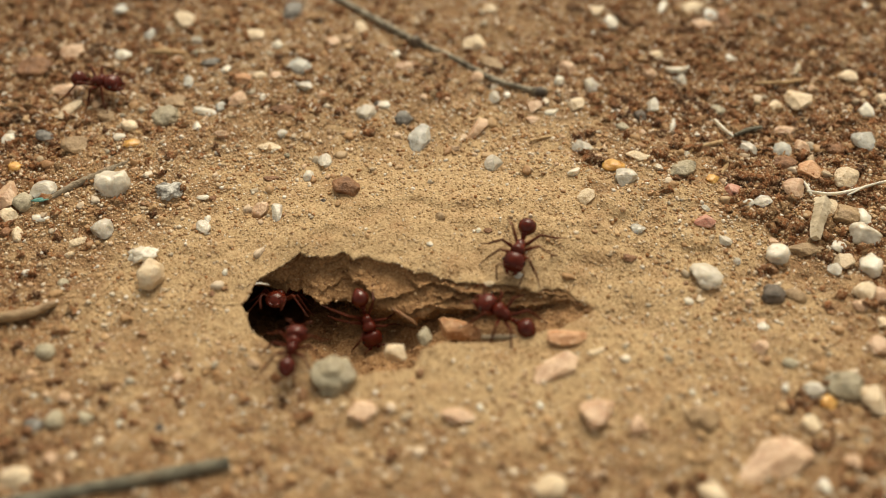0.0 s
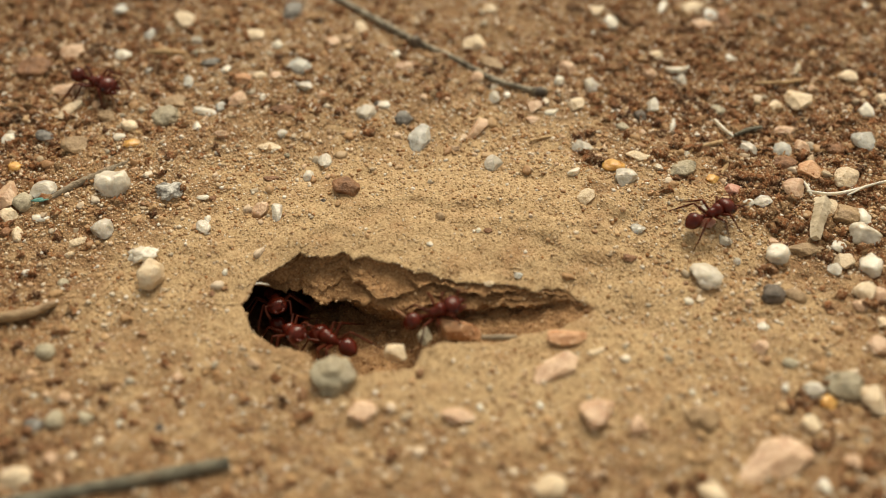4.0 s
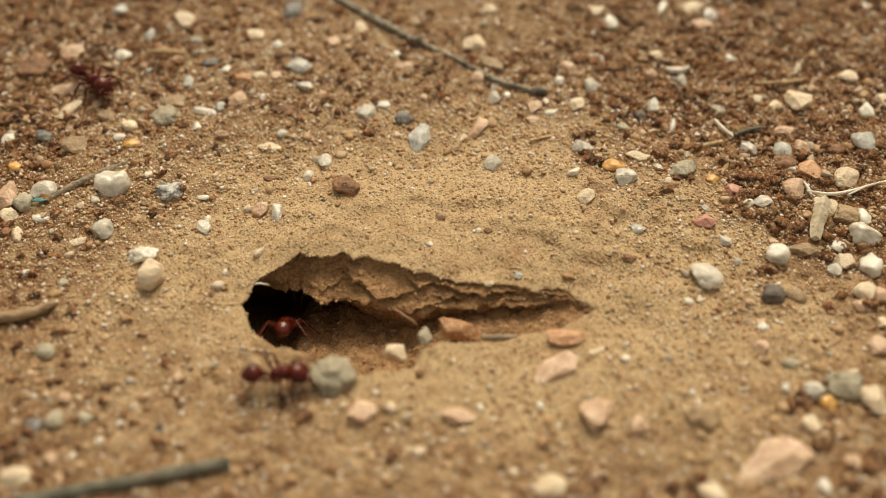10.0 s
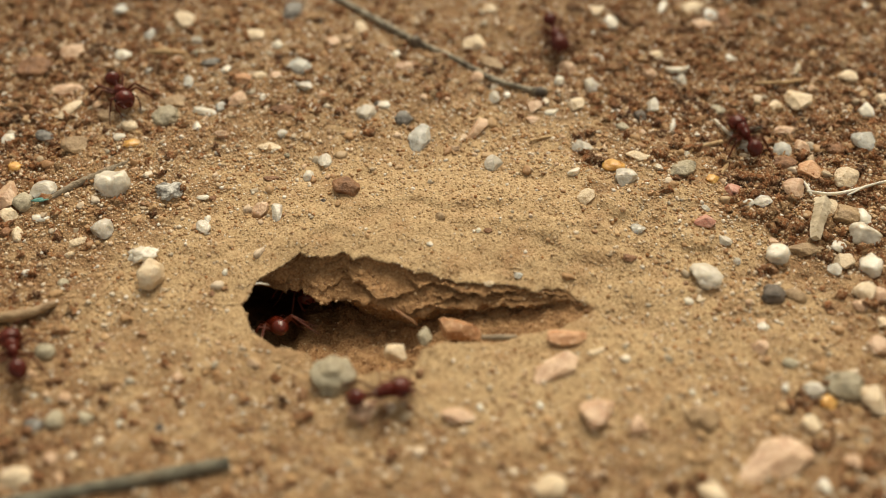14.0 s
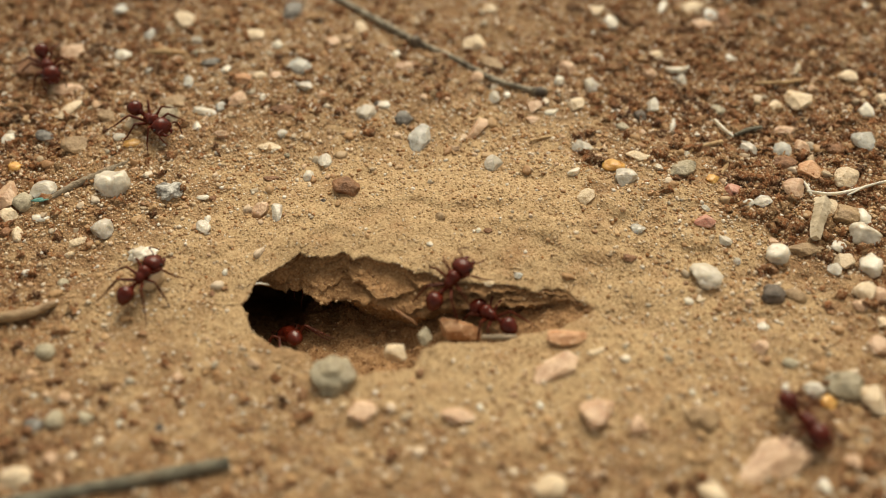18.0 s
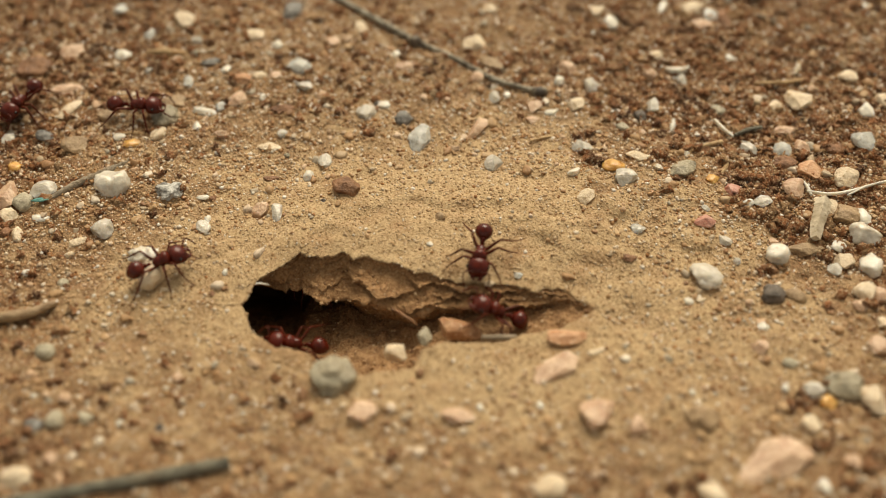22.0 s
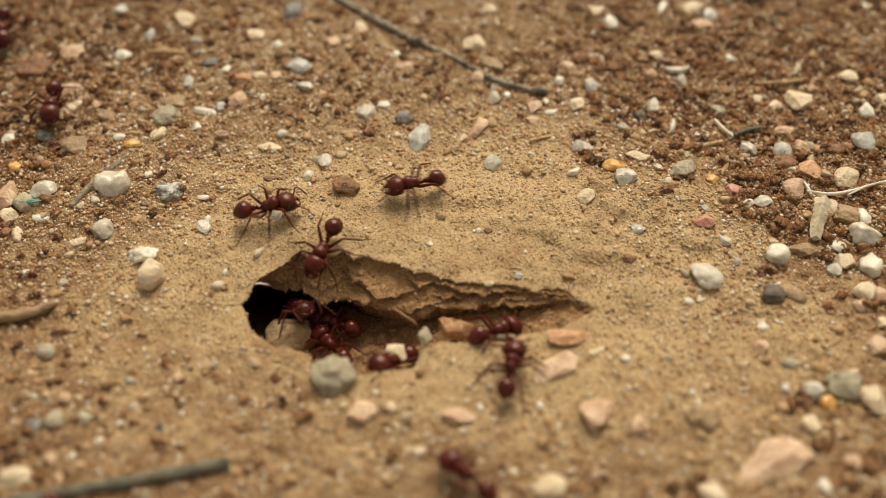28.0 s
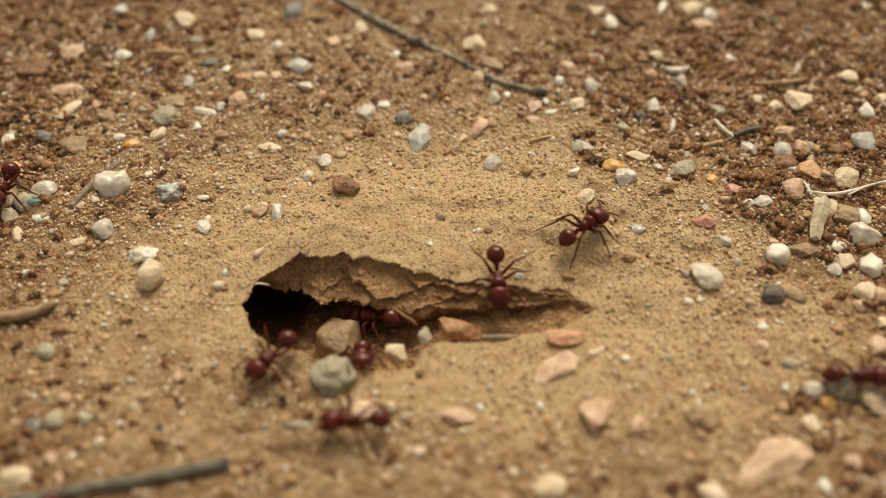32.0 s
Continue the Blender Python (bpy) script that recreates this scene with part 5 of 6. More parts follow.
def first_ant():
    ant = new("ant")
    tagged(ant, ANT_LABEL, "ant", "ants round the nest")
    part("gaster", loft([(-1.5, 1.5, 0.18, 0.18), (-1.68, 1.55, 0.58, 0.54), (-2.1, 1.62, 0.97, 0.9), (-2.65, 1.62, 1.09, 1.02), (-3.2, 1.5, 0.95, 0.9), (-3.65, 1.36, 0.56, 0.54), (-3.92, 1.26, 0.14, 0.14)], 20), GLOSS, ant, "shiny rounded gaster")
    part("postpetiole", loft([(-1.15, 1.5, 0.16, 0.16), (-1.32, 1.6, 0.38, 0.36), (-1.5, 1.58, 0.36, 0.34), (-1.66, 1.5, 0.18, 0.18)]), SHELL, ant)
    part("petiole", loft([(-0.5, 1.35, 0.17, 0.17), (-0.78, 1.42, 0.2, 0.2), (-0.98, 1.62, 0.3, 0.36), (-1.12, 1.55, 0.22, 0.24), (-1.24, 1.5, 0.15, 0.15)]), SHELL, ant)
    part("thorax", loft([(1.85, 1.5, 0.28, 0.28), (1.6, 1.62, 0.66, 0.6), (1.2, 1.78, 0.9, 0.82), (0.8, 1.78, 0.86, 0.8), (0.4, 1.66, 0.68, 0.68), (0.0, 1.64, 0.64, 0.66), (-0.35, 1.54, 0.52, 0.54), (-0.62, 1.36, 0.22, 0.24)], 18), SHELL, ant)
    head = part("head", loft([(1.56, 1.48, 0.32, 0.3), (1.7, 1.54, 0.98, 0.74), (2.0, 1.58, 1.26, 0.98), (2.55, 1.56, 1.32, 1.02), (3.1, 1.46, 1.24, 0.9), (3.45, 1.34, 1.04, 0.66), (3.64, 1.26, 0.66, 0.34)], 20), SHELL, ant, "broad squarish red-brown head")
    for side in (1, -1):
        part("eye", bead(2.7, side * 1.21, 1.86 + RISE, 0.2), EYEBLACK, head, "small black eye")
        part("mandible", tube([(3.38, side * 0.58, 1.28 + RISE, 0.24), (3.75, side * 0.58, 1.18 + RISE, 0.22), (3.98, side * 0.32, 1.1 + RISE, 0.14), (4.05, side * 0.06, 1.08 + RISE, 0.05)], 8), SHELL, head)
        part("antenna", tube([(3.3, side * 0.3, 1.75 + RISE, 0.09), (3.6, side * 0.85, 2.1 + RISE, 0.085), (3.85, side * 1.45, 2.2 + RISE, 0.09), (4.3, side * 1.55, 1.75 + RISE, 0.08), (4.75, side * 1.4, 1.1 + RISE, 0.09), (5.0, side * 1.25, 0.7 + RISE, 0.07)], 7), LIMB, head, "elbowed amber antenna")
    for place, (hx, hy, hz) in HIPS.items():
        knee, ankle, toe = KNEES[place]
        for side in (1, -1):
            def at(p, r):
                return (p[0], side * p[1], p[2], r)
            leg = part("leg", tube([at((0, 0, 0), 0.2), at([0.25 * k for k in knee], 0.21), at([0.65 * k for k in knee], 0.18), at(knee, 0.13)], 8), LIMB, ant, "thin reddish jointed leg")
            part("tibia", tube([at(knee, 0.13), at([(a + b) / 2 for a, b in zip(knee, ankle)], 0.13), at(ankle, 0.09)], 7), LIMB, leg)
            part("tarsus", tube([at(ankle, 0.085), at([(a + b) / 2 for a, b in zip(ankle, toe)], 0.06), at(toe, 0.05)], 6), LIMB, leg)
            leg.location = (hx * MM, side * hy * MM, hz * MM)
    return ant


FIRST = first_ant()
ANTS = [FIRST] + [copy_thing(FIRST, pose(0, 0, 0)) for _ in range(31)]


def crawl(ant, rows, size=1.0, start=0.0):
    """Walks an ant along rows of seconds, x, y, z (millimetres), heading and pitch (degrees); its legs step as it goes."""
    rows = [rows[0]] + list(rows[1:])
    if rows[0][0] > 0:
        rows = [(0.0, *rows[0][1:])] + rows
    if rows[-1][0] < 32:
        rows = rows + [(32.0, *rows[-1][1:])]
    r = np.array(rows, float)
    r[:, 4] = np.degrees(np.unwrap(np.radians(r[:, 4])))
    t = r[:, 0]
    slope = np.zeros_like(r)
    step = (r[1:] - r[:-1]) / (t[1:] - t[:-1])[:, None]
    for i in range(1, len(r) - 1):
        a, b = step[i - 1], step[i]
        same = a * b > 0
        slope[i] = np.where(same, 2 * a * b / np.where(same, a + b, 1), 0)
    times, poses = [], []
    for i in range(len(r) - 1):
        h = t[i + 1] - t[i]
        n = max(1, int(round(h / 0.1)))
        if np.abs((r[i + 1] - r[i])[1:5]).max() < 0.05:
            n = 1
        for k in range(n):
            u = k / n
            times.append(t[i] + u * h)
            poses.append(r[i] * (1 + 2 * u) * (1 - u) ** 2 + h * slope[i] * u * (1 - u) ** 2 + r[i + 1] * u * u * (3 - 2 * u) + h * slope[i + 1] * u * u * (u - 1))
    times.append(t[-1])
    poses.append(r[-1])
    ant.scale = (size, size, size)
    walk(ant, [(a, pose(p[1] * MM, (p[2] - 0.81 * RISE) * MM, p[3] * MM, 0, 0, p[4]) @ pose(0, 0, 0, 0, -p[5], 0)) for a, p in zip(times, poses)])
    phase, steps = start, []
    for i, p in enumerate(poses):
        if i:
            gone = math.hypot(*(p[1:3] - poses[i - 1][1:3])) + 0.03 * abs(p[4] - poses[i - 1][4])
            phase += min(1.3 * gone, 14 * (times[i] - times[i - 1]))
        steps.append(phase)
    legs = [o for o in ant.children if o.name.startswith("leg")]
    for k, leg in enumerate(legs):
        side = 1 if k % 2 == 0 else -1
        tripod = math.pi * ((k // 2 + k) % 2)
        m = Matrix.Translation(leg.location)
        swing = [(a, m @ pose(0, 0, 0, side * 9 * max(0, math.cos(f + tripod)), 0, side * 15 * math.sin(f + tripod))) for a, f in zip(times, steps)]
        walk(leg, swing)


def motions():
    """All that moves: the ants, and the loads that ants shove, tug or carry."""
    crawl(ANTS[0], [(0, -46.3, 27.6, 0.1, -15, 4), (1, -46.4, 27.6, 0.1, -17, 4), (2, -46.8, 28.2, -0.2, 3, -1), (3, -46.9, 27.7, -0.1, -29, 2), (6, -46.5, 28.1, 0.0, -23, 3), (7, -46.5, 28.0, -0.0, -22, 3), (8, -46.3, 27.7, 0.1, -25, 4), (9, -46.4, 28.5, 0.0, -36, 2), (10, -47.4, 28.5, -0.1, -39, 0), (11, -45.4, 27.8, 0.2, -40, 2), (12, -43.9, 27.4, 0.1, -43, 5), (13, -44.2, 27.0, 0.0, -58, 5), (14, -43.0, 25.8, 0.2, -61, 6), (14.5, -41.6, 23.7, 0.4, 14, 5), (16.5, -41.8, 18.8, 0.5, -73, 4), (17, -38.3, 20.0, 0.2, -130, 4), (17.5, -37.9, 20.3, 0.3, -80, 1), (18, -38.3, 20.5, 0.3, -40, -1), (18.5, -39.4, 22.7, 0.3, -23, -1), (19, -40.6, 22.3, 0.3, 7, -1), (20, -40.3, 22.6, 0.3, 16, 1), (21, -40.5, 23.0, 0.4, -5, -1), (22, -40.5, 23.0, 0.2, -3, 0), (22.5, -42.1, 24.1, 0.2, -35, 2), (23, -41.8, 26.7, 0.2, -78, 4), (23.5, -39.7, 32.4, 0.1, 46, 2), (24, -34.7, 34.5, 0.3, 33, 1), (24.5, -31.4, 35.7, 0.5, 28, 5), (25, -29.3, 44.0, 0.4, 88, 2), (25.5, -29.9, 53.0, -0.0, 92, 0)], 0.99, 3.4)
    crawl(ANTS[1], [(0, 9.2, -1.0, 0.7, -109, -4), (0.2, 8.4, -2.7, 0.2, -112, -10), (0.4, 9.5, -2.6, 0.4, -93, -6), (0.6, 11.8, -2.4, 0.5, -57, -3), (0.8, 16.6, -4.0, 0.4, -17, -4), (1, 24.5, -4.9, 0.2, 3, -5), (1.5, 33.1, -3.1, -0.1, 4, -2), (2, 49.0, -8.3, -0.2, -36, 5), (2.5, 55.6, -14.5, 0.0, -31, 0)], 1.03, 5.6)
    crawl(ANTS[2], [(0, 6.9, -9.7, -1.5, 147, 10), (0.6, 5.7, -8.2, -2.4, 160, 8), (1, 2.7, -8.9, -2.7, 175, -23), (1.5, 0.6, -9.3, -3.4, -177, -24), (1.8, -1.3, -9.5, -4.3, -169, -27), (2.1, -3.5, -13.5, -3.0, 170, -50), (2.4, -6.0, -14.7, -2.6, -130, 35), (2.7, -7.5, -12.1, -6.0, -169, 6), (3, -7.5, -14.4, -4.1, 165, -10), (3.5, -7.6, -14.6, -3.8, 136, -39), (4.2, -14.6, -7.4, -8.2, 142, -11), (5, -19.5, 7.4, -13.6, -85, 18)], 1.04, 6.0)
    crawl(ANTS[3], [(0, -16.8, -15.2, -0.5, 82, -4), (0.25, -15.8, -13.1, -3.7, 76, -45), (0.5, -14.6, -12.4, -4.9, 37, -46), (0.75, -12.5, -11.0, -6.5, -17, 7), (1.05, -10.7, -11.6, -6.3, -25, 18), (1.5, -7.1, -17.6, -1.0, 34, -28), (1.8, -5.3, -15.0, -2.7, 70, -44), (2.1, -2.0, -13.2, -2.3, -28, 50), (2.4, 3.8, -13.5, -0.7, 20, -18), (2.7, 11.3, -10.0, -1.9, 29, 11), (3, 12.3, -7.6, -1.0, 58, 27), (3.2, 16.9, -3.9, 0.5, 42, 6), (3.5, 25.8, 1.0, 0.5, 23, -0), (4.5, 36.2, 6.8, 0.4, 41, 0), (5.2, 38.5, 16.0, -0.3, 86, -3), (5.5, 38.2, 20.3, -0.4, 101, 3), (6, 44.3, 29.4, -0.4, 35, 1), (6.5, 46.5, 36.1, -0.2, 76, 3), (7, 46.7, 41.9, -0.4, 106, -1), (7.5, 45.4, 50.5, -0.2, 98, 3)], 0.94, 0.2)
    crawl(ANTS[4], [(0, -19.8, -5.0, -5.5, -98, 44), (1, -19.2, -5.7, -5.5, -104, 43), (2, -21.2, -6.6, -5.5, -147, 17), (3, -21.5, -6.9, -5.5, -77, 41), (3.5, -21.5, -6.9, -5.5, -77, 41), (5, -16.5, 3.0, -11.0, -55, 18)], 0.95, 0.6)
    crawl(ANTS[5], [(0, -19.5, 5.2, -12.3, -40, 18), (0.5, -18.1, -7.7, -5.5, 116, -40), (1, -18.0, -7.5, -5.5, 112, -41), (2, -17.7, -10.0, -4.7, 86, -50), (3, -17.6, -9.3, -5.5, -73, 47), (3.5, -18.0, -8.3, -7.2, -73, 47), (5.5, -17.7, -10.1, -4.8, 87, -46), (6, -17.9, -10.2, -5.0, 89, -45), (7, -18.0, -9.4, -5.5, 92, -45), (8, -18.6, -9.2, -5.5, 93, -49), (9, -19.5, -8.6, -7.7, 93, -50), (10, -18.8, -9.0, -6.2, 93, -48), (11, -18.6, -9.2, -6.4, 92, -47), (12, -19.9, -8.2, -7.7, 106, -46), (13, -19.2, -6.5, -10.0, 114, -38), (14, -19.1, -9.3, -5.5, 112, -48), (14.5, -18.8, -8.2, -7.3, 108, -48), (16.5, -17.1, -11.4, -4.6, -177, 14), (17, -17.5, -10.2, -6.7, 117, -45), (18, -17.6, -9.6, -7.1, 115, -46), (19, -17.7, -9.5, -7.3, 115, -45), (20, -17.4, -10.3, -5.8, 115, -49), (21, -17.2, -11.4, -4.6, -176, 14), (22, -17.1, -11.5, -4.6, 177, 8), (23, -17.0, -9.9, -6.5, 118, -46), (24, -16.9, -7.4, -9.2, 130, -33), (25, -16.1, -7.2, -8.9, 127, -27), (25.5, -16.0, -7.7, -8.3, 131, -25), (27.5, -13.5, -11.6, -3.9, -105, 45), (28, -13.1, -10.3, -7.0, 128, -5), (29, -13.2, -10.0, -7.1, 122, -8), (30, -17.3, -7.8, -5.5, -55, 45), (31, -19.5, 5.2, -12.3, -40, 18)], 0.96, 1.1)
    crawl(ANTS[6], [(0, -9.6, -6.4, -4.5, -67, -44), (1, -11.4, -7.7, -5.4, -146, -50), (2, -12.4, -8.1, -7.4, -131, 9), (3, -9.4, -7.8, -7.1, -99, 19), (3.5, -7.8, -12.6, -3.6, -71, 35), (4, -0.7, -8.5, -2.6, 17, 13), (4.5, 8.3, -3.2, 0.1, 62, 10), (5, 13.5, 10.0, 0.9, 67, -5), (5.5, 17.5, 27.7, 0.0, 72, -4), (5.8, 25.6, 39.8, -0.1, 41, 3), (6, 30.4, 43.5, 0.1, 15, 0), (6.4, 44.4, 51.6, -0.0, 23, -0)], 0.96, 1.5)
    crawl(ANTS[7], [(0, -56.9, -23.2, 0.0, 9, 0), (4, -56.9, -23.2, 0.0, 9, 0), (5, -30.4, -18.8, -0.2, 8, 1), (5.5, -20.9, -16.5, -0.4, 9, -2), (6, -22.1, -17.8, -0.4, 41, 1), (6.5, -22.6, -17.8, -0.4, 32, 1), (7, -22.8, -18.0, -0.4, 38, 0), (7.5, -22.4, -18.0, -0.3, 33, 1), (8, -21.2, -18.2, -0.4, 2, -3), (8.5, -20.5, -17.7, -0.4, 4, -2), (9, -20.4, -18.3, -0.4, 3, -3), (9.5, -19.1, -17.8, -0.4, 2, -1), (10, -18.4, -18.4, -0.3, 4, -4), (10.5, -18.4, -17.9, -0.4, 0, -2), (11, -18.0, -17.0, -0.4, -2, -1), (11.5, -13.9, -21.4, -0.3, -20, 2), (12, -13.3, -22.9, -0.2, -36, 1), (12.5, -14.1, -22.3, -0.2, -45, 0), (13, -14.4, -22.5, -0.2, -60, 1), (13.5, -15.2, -20.8, -0.4, -49, 4), (13.8, -12.5, -20.7, -0.2, -2, 2), (14, -6.8, -21.0, 0.0, 15, 1), (14.2, 0.6, -18.2, 0.0, 12, 1), (14.5, 6.8, -16.0, 0.0, 44, -1), (15.2, 7.6, -10.7, -1.1, -24, 17), (16.5, 6.9, -10.3, -1.0, 145, -13), (17, 7.0, -10.1, -1.5, 153, 8), (18, 6.0, -8.9, -3.2, 136, -11), (19, 5.6, -9.0, -2.1, 162, 25), (20, 6.7, -9.1, -2.1, 180, 20), (21, 6.4, -8.7, -1.5, -168, 0), (22, 5.7, -8.8, -1.8, 173, 28), (23, 4.7, -8.9, -2.0, 173, 27), (24, 5.4, -8.9, -1.9, 158, 36), (24.6, 4.9, -8.4, -2.1, 169, 38), (25, 4.1, -8.0, -2.1, 157, 16), (25.5, 1.4, -8.1, -2.5, 166, -24), (26.5, -0.5, -8.4, -3.8, 171, -27), (27.5, 0.0, -8.3, -3.2, 5, 21), (28, 5.5, -11.7, -2.1, 33, -19), (28.5, 6.4, -10.8, -1.4, 47, -25), (29, 6.3, -10.9, -0.9, 45, -14), (29.5, 8.6, -7.6, -1.5, 36, 28), (29.8, 10.3, -6.7, -0.5, 37, 18), (30, 12.1, -3.8, 0.3, 54, 12), (30.3, 15.0, 1.2, 1.1, 69, 4), (30.6, 15.2, 0.8, 1.1, 67, 5), (31, 15.4, 1.6, 1.3, 64, 1), (31.5, 16.7, 0.6, 1.2, 29, 0), (32, 16.7, 1.3, 1.2, 40, 2)], 0.97, 1.9)
    crawl(ANTS[8], [(0, 6.3, -42.6, -0.0, 88, 0), (26.6, 6.3, -42.6, -0.0, 88, 0), (27.5, 7.9, -19.6, -0.2, 85, 0), (28, 7.4, -17.8, -0.2, 77, 0), (28.5, 7.5, -14.7, -1.0, 80, -18), (29, 9.1, -14.2, -0.1, 73, 3), (29.5, 10.2, -13.9, -0.1, 63, 2), (30, 10.6, -12.9, -0.2, 53, -4), (30.3, 9.1, -12.8, -1.1, 44, -16), (30.6, 8.4, -13.7, -0.1, 15, -0), (31, 13.6, -13.8, -0.1, 3, 2), (31.2, 17.8, -13.3, 0.0, 4, 2), (31.4, 24.4, -13.0, 0.0, 6, -1), (31.6, 31.1, -15.3, -0.2, -2, -3), (31.8, 37.8, -15.9, -0.1, -8, 1), (32, 45.1, -18.9, 0.1, -5, 2)], 0.98, 2.4)
    crawl(ANTS[9], [(0, 16.3, 65.5, -0.0, -82, 0), (13.6, 16.3, 65.5, -0.0, -82, 0), (14, 15.6, 38.1, -0.2, -78, -1), (14.2, 19.0, 25.9, -0.1, -81, 3), (14.5, 18.5, 0.8, 1.1, -77, -4), (15.2, 14.9, -4.9, 0.1, -108, -10), (16.5, 11.6, -1.0, 0.8, -92, -7), (17, 13.3, -0.8, 0.9, -86, -8), (17.2, 17.7, -2.2, 0.8, -21, -4), (17.4, 25.0, -7.8, 0.3, -30, -4), (17.6, 30.1, -12.4, -0.3, -34, -5), (17.8, 33.6, -18.6, -0.2, -51, 0), (18, 38.2, -24.2, 0.0, -62, 4), (18.3, 43.2, -30.9, 0.4, -53, 5), (18.6, 48.6, -37.2, 0.0, -42, 0)], 0.98, 2.8)
    crawl(ANTS[10], [(0, 66.2, 6.1, 0.0, 180, -0), (12.4, 66.2, 6.1, 0.0, 180, -0), (13, 40.9, -0.5, -0.2, 157, 0), (13.2, 32.6, -2.8, 0.2, 172, 4), (13.4, 33.2, -4.9, -0.1, -41, -2), (13.6, 37.1, -3.0, -0.1, 51, 2), (13.8, 38.6, 7.9, 0.2, 82, -2), (14, 39.1, 18.2, -0.5, 108, -1), (14.2, 34.4, 23.5, -0.2, 131, 4), (14.5, 24.8, 34.4, -0.3, 146, 3), (15, 12.2, 53.6, -0.0, 140, -0)], 0.96, 1.6)
    crawl(ANTS[11], [(0, -4.2, 61.8, -0.0, -82, -0), (10.7, -4.2, 61.8, -0.0, -82, -0), (11, -1.9, 45.7, -0.1, -88, 5), (11.4, -2.7, 29.7, -0.0, -79, 0), (11.6, 2.2, 21.7, -0.1, -67, -3), (11.8, 2.9, 12.7, 0.1, -85, 7), (12, 7.7, 0.3, 0.9, -85, -4), (12.2, 9.5, -9.1, -1.3, -86, -19), (12.5, 8.4, -15.1, -0.1, -92, -3), (12.8, 8.1, -24.4, -0.1, -91, 2), (13, 8.3, -29.9, -0.0, -99, 1), (13.4, 7.2, -41.7, -0.0, -95, 0)], 0.97, 2.0)
    crawl(ANTS[12], [(0, -54.4, -22.1, 0.0, 20, 0), (12.8, -54.4, -22.1, 0.0, 20, 0), (13.5, -47.0, -16.6, 0.2, 118, -6), (14, -47.2, -16.1, 0.1, 115, -6), (14.5, -48.8, -12.1, -0.2, 119, -1), (15.3, -47.8, -11.1, -0.3, 69, -3), (16.5, -37.3, -7.5, -0.3, 63, 5), (17, -36.7, -5.8, -0.2, 72, 2), (18, -35.1, -5.5, -0.1, 60, 2), (19, -34.6, -6.0, -0.1, 67, 1), (20, -35.5, -5.5, -0.1, 96, 2), (21, -36.1, -5.1, 0.0, 111, 1), (22, -33.3, -3.2, 0.1, 24, 4), (22.5, -33.0, -2.7, 0.0, 40, 3), (23, -32.3, -2.9, 0.1, 43, 2), (23.5, -28.4, -2.1, 0.3, 1, 5), (23.8, -26.1, -3.4, 0.2, -20, 0), (24, -23.9, -5.5, -0.8, -43, -28), (24.3, -22.1, -9.1, -0.4, -64, -4), (24.6, -21.7, -9.9, -1.1, -71, 13), (25, -21.3, -8.7, -5.5, -71, 45), (25.5, -22.1, -7.6, -5.5, 98, -50), (27, -17.8, -5.1, -5.5, -65, 45), (27.5, -16.1, -5.3, -5.5, 6, -50), (28, -16.5, -6.6, -5.5, -61, 45), (28.5, -17.7, -6.4, -5.5, -61, 45), (29, -20.1, -7.0, -5.5, -83, 39), (30, -19.1, -9.0, -5.5, -97, 47), (31, -19.1, -8.2, -7.8, -74, 46), (31.5, -18.6, -11.1, -4.4, -102, 49), (32, -18.8, -15.9, -0.3, -129, -2)], 0.98, 2.4)
    crawl(ANTS[13], [(0, -16.5, 5.2, -12.3, -70, 18), (13.6, -16.5, 5.2, -12.3, -70, 18), (14.5, -18.5, -8.2, -5.5, -52, 38), (16.5, -7.3, -7.7, -6.8, -11, 9), (17, -5.1, -9.3, -5.7, 2, 19), (17.3, -2.8, -7.4, -4.8, -6, 31), (17.6, -0.5, -7.2, -3.0, 19, 44), (18, 1.2, -5.3, -0.5, 47, 22), (18.3, 4.2, -2.8, 0.3, 43, 9), (18.6, 10.6, 0.6, 1.1, 23, 6), (19, 18.1, 0.4, 1.2, 10, -0), (19.2, 24.0, -0.8, 0.6, 10, -8), (19.4, 31.2, 0.1, 0.1, 5, -2), (19.7, 37.6, -1.1, -0.1, -15, -2), (20, 44.0, -6.5, -0.5, -31, 1), (20.5, 53.7, -15.8, 0.1, -33, -4)], 0.99, 2.9)
    crawl(ANTS[14], [(0, -21.0, 61.1, -0.0, -56, 0), (20.6, -21.0, 61.1, -0.0, -56, 0), (21, -12.6, 41.7, 0.1, -66, 1), (21.2, -6.6, 35.4, 0.0, -38, -0), (21.4, 4.9, 26.4, -0.1, -38, -1), (21.6, 10.3, 16.2, 0.0, -79, 5), (21.8, 6.7, 3.2, 1.0, -121, -2), (22, 4.5, -1.6, 0.6, -99, -5), (22.2, 3.6, -1.9, 0.6, -100, -4), (22.5, 1.9, -2.6, 0.2, -116, -12), (22.8, 0.3, -4.2, -0.1, -105, -19), (23, -1.6, -6.4, -0.8, -119, -21), (23.5, -6.2, -8.5, -4.3, 176, -40), (24, -9.5, -7.8, -7.0, -163, -6), (24.3, -11.4, -8.4, -7.3, 176, -16), (25, -11.1, -9.6, -7.2, 175, -18), (25.5, -11.8, -8.9, -7.1, -174, -7), (27.5, -12.5, -6.8, -7.5, 156, -11), (28, -12.7, -6.5, -7.9, 150, -13), (28.5, -15.2, -5.9, -8.6, -169, -1), (29, -14.8, -10.8, -4.2, -98, 47), (30, -19.5, 7.4, -13.6, -55, 18)], 0.99, 3.3)
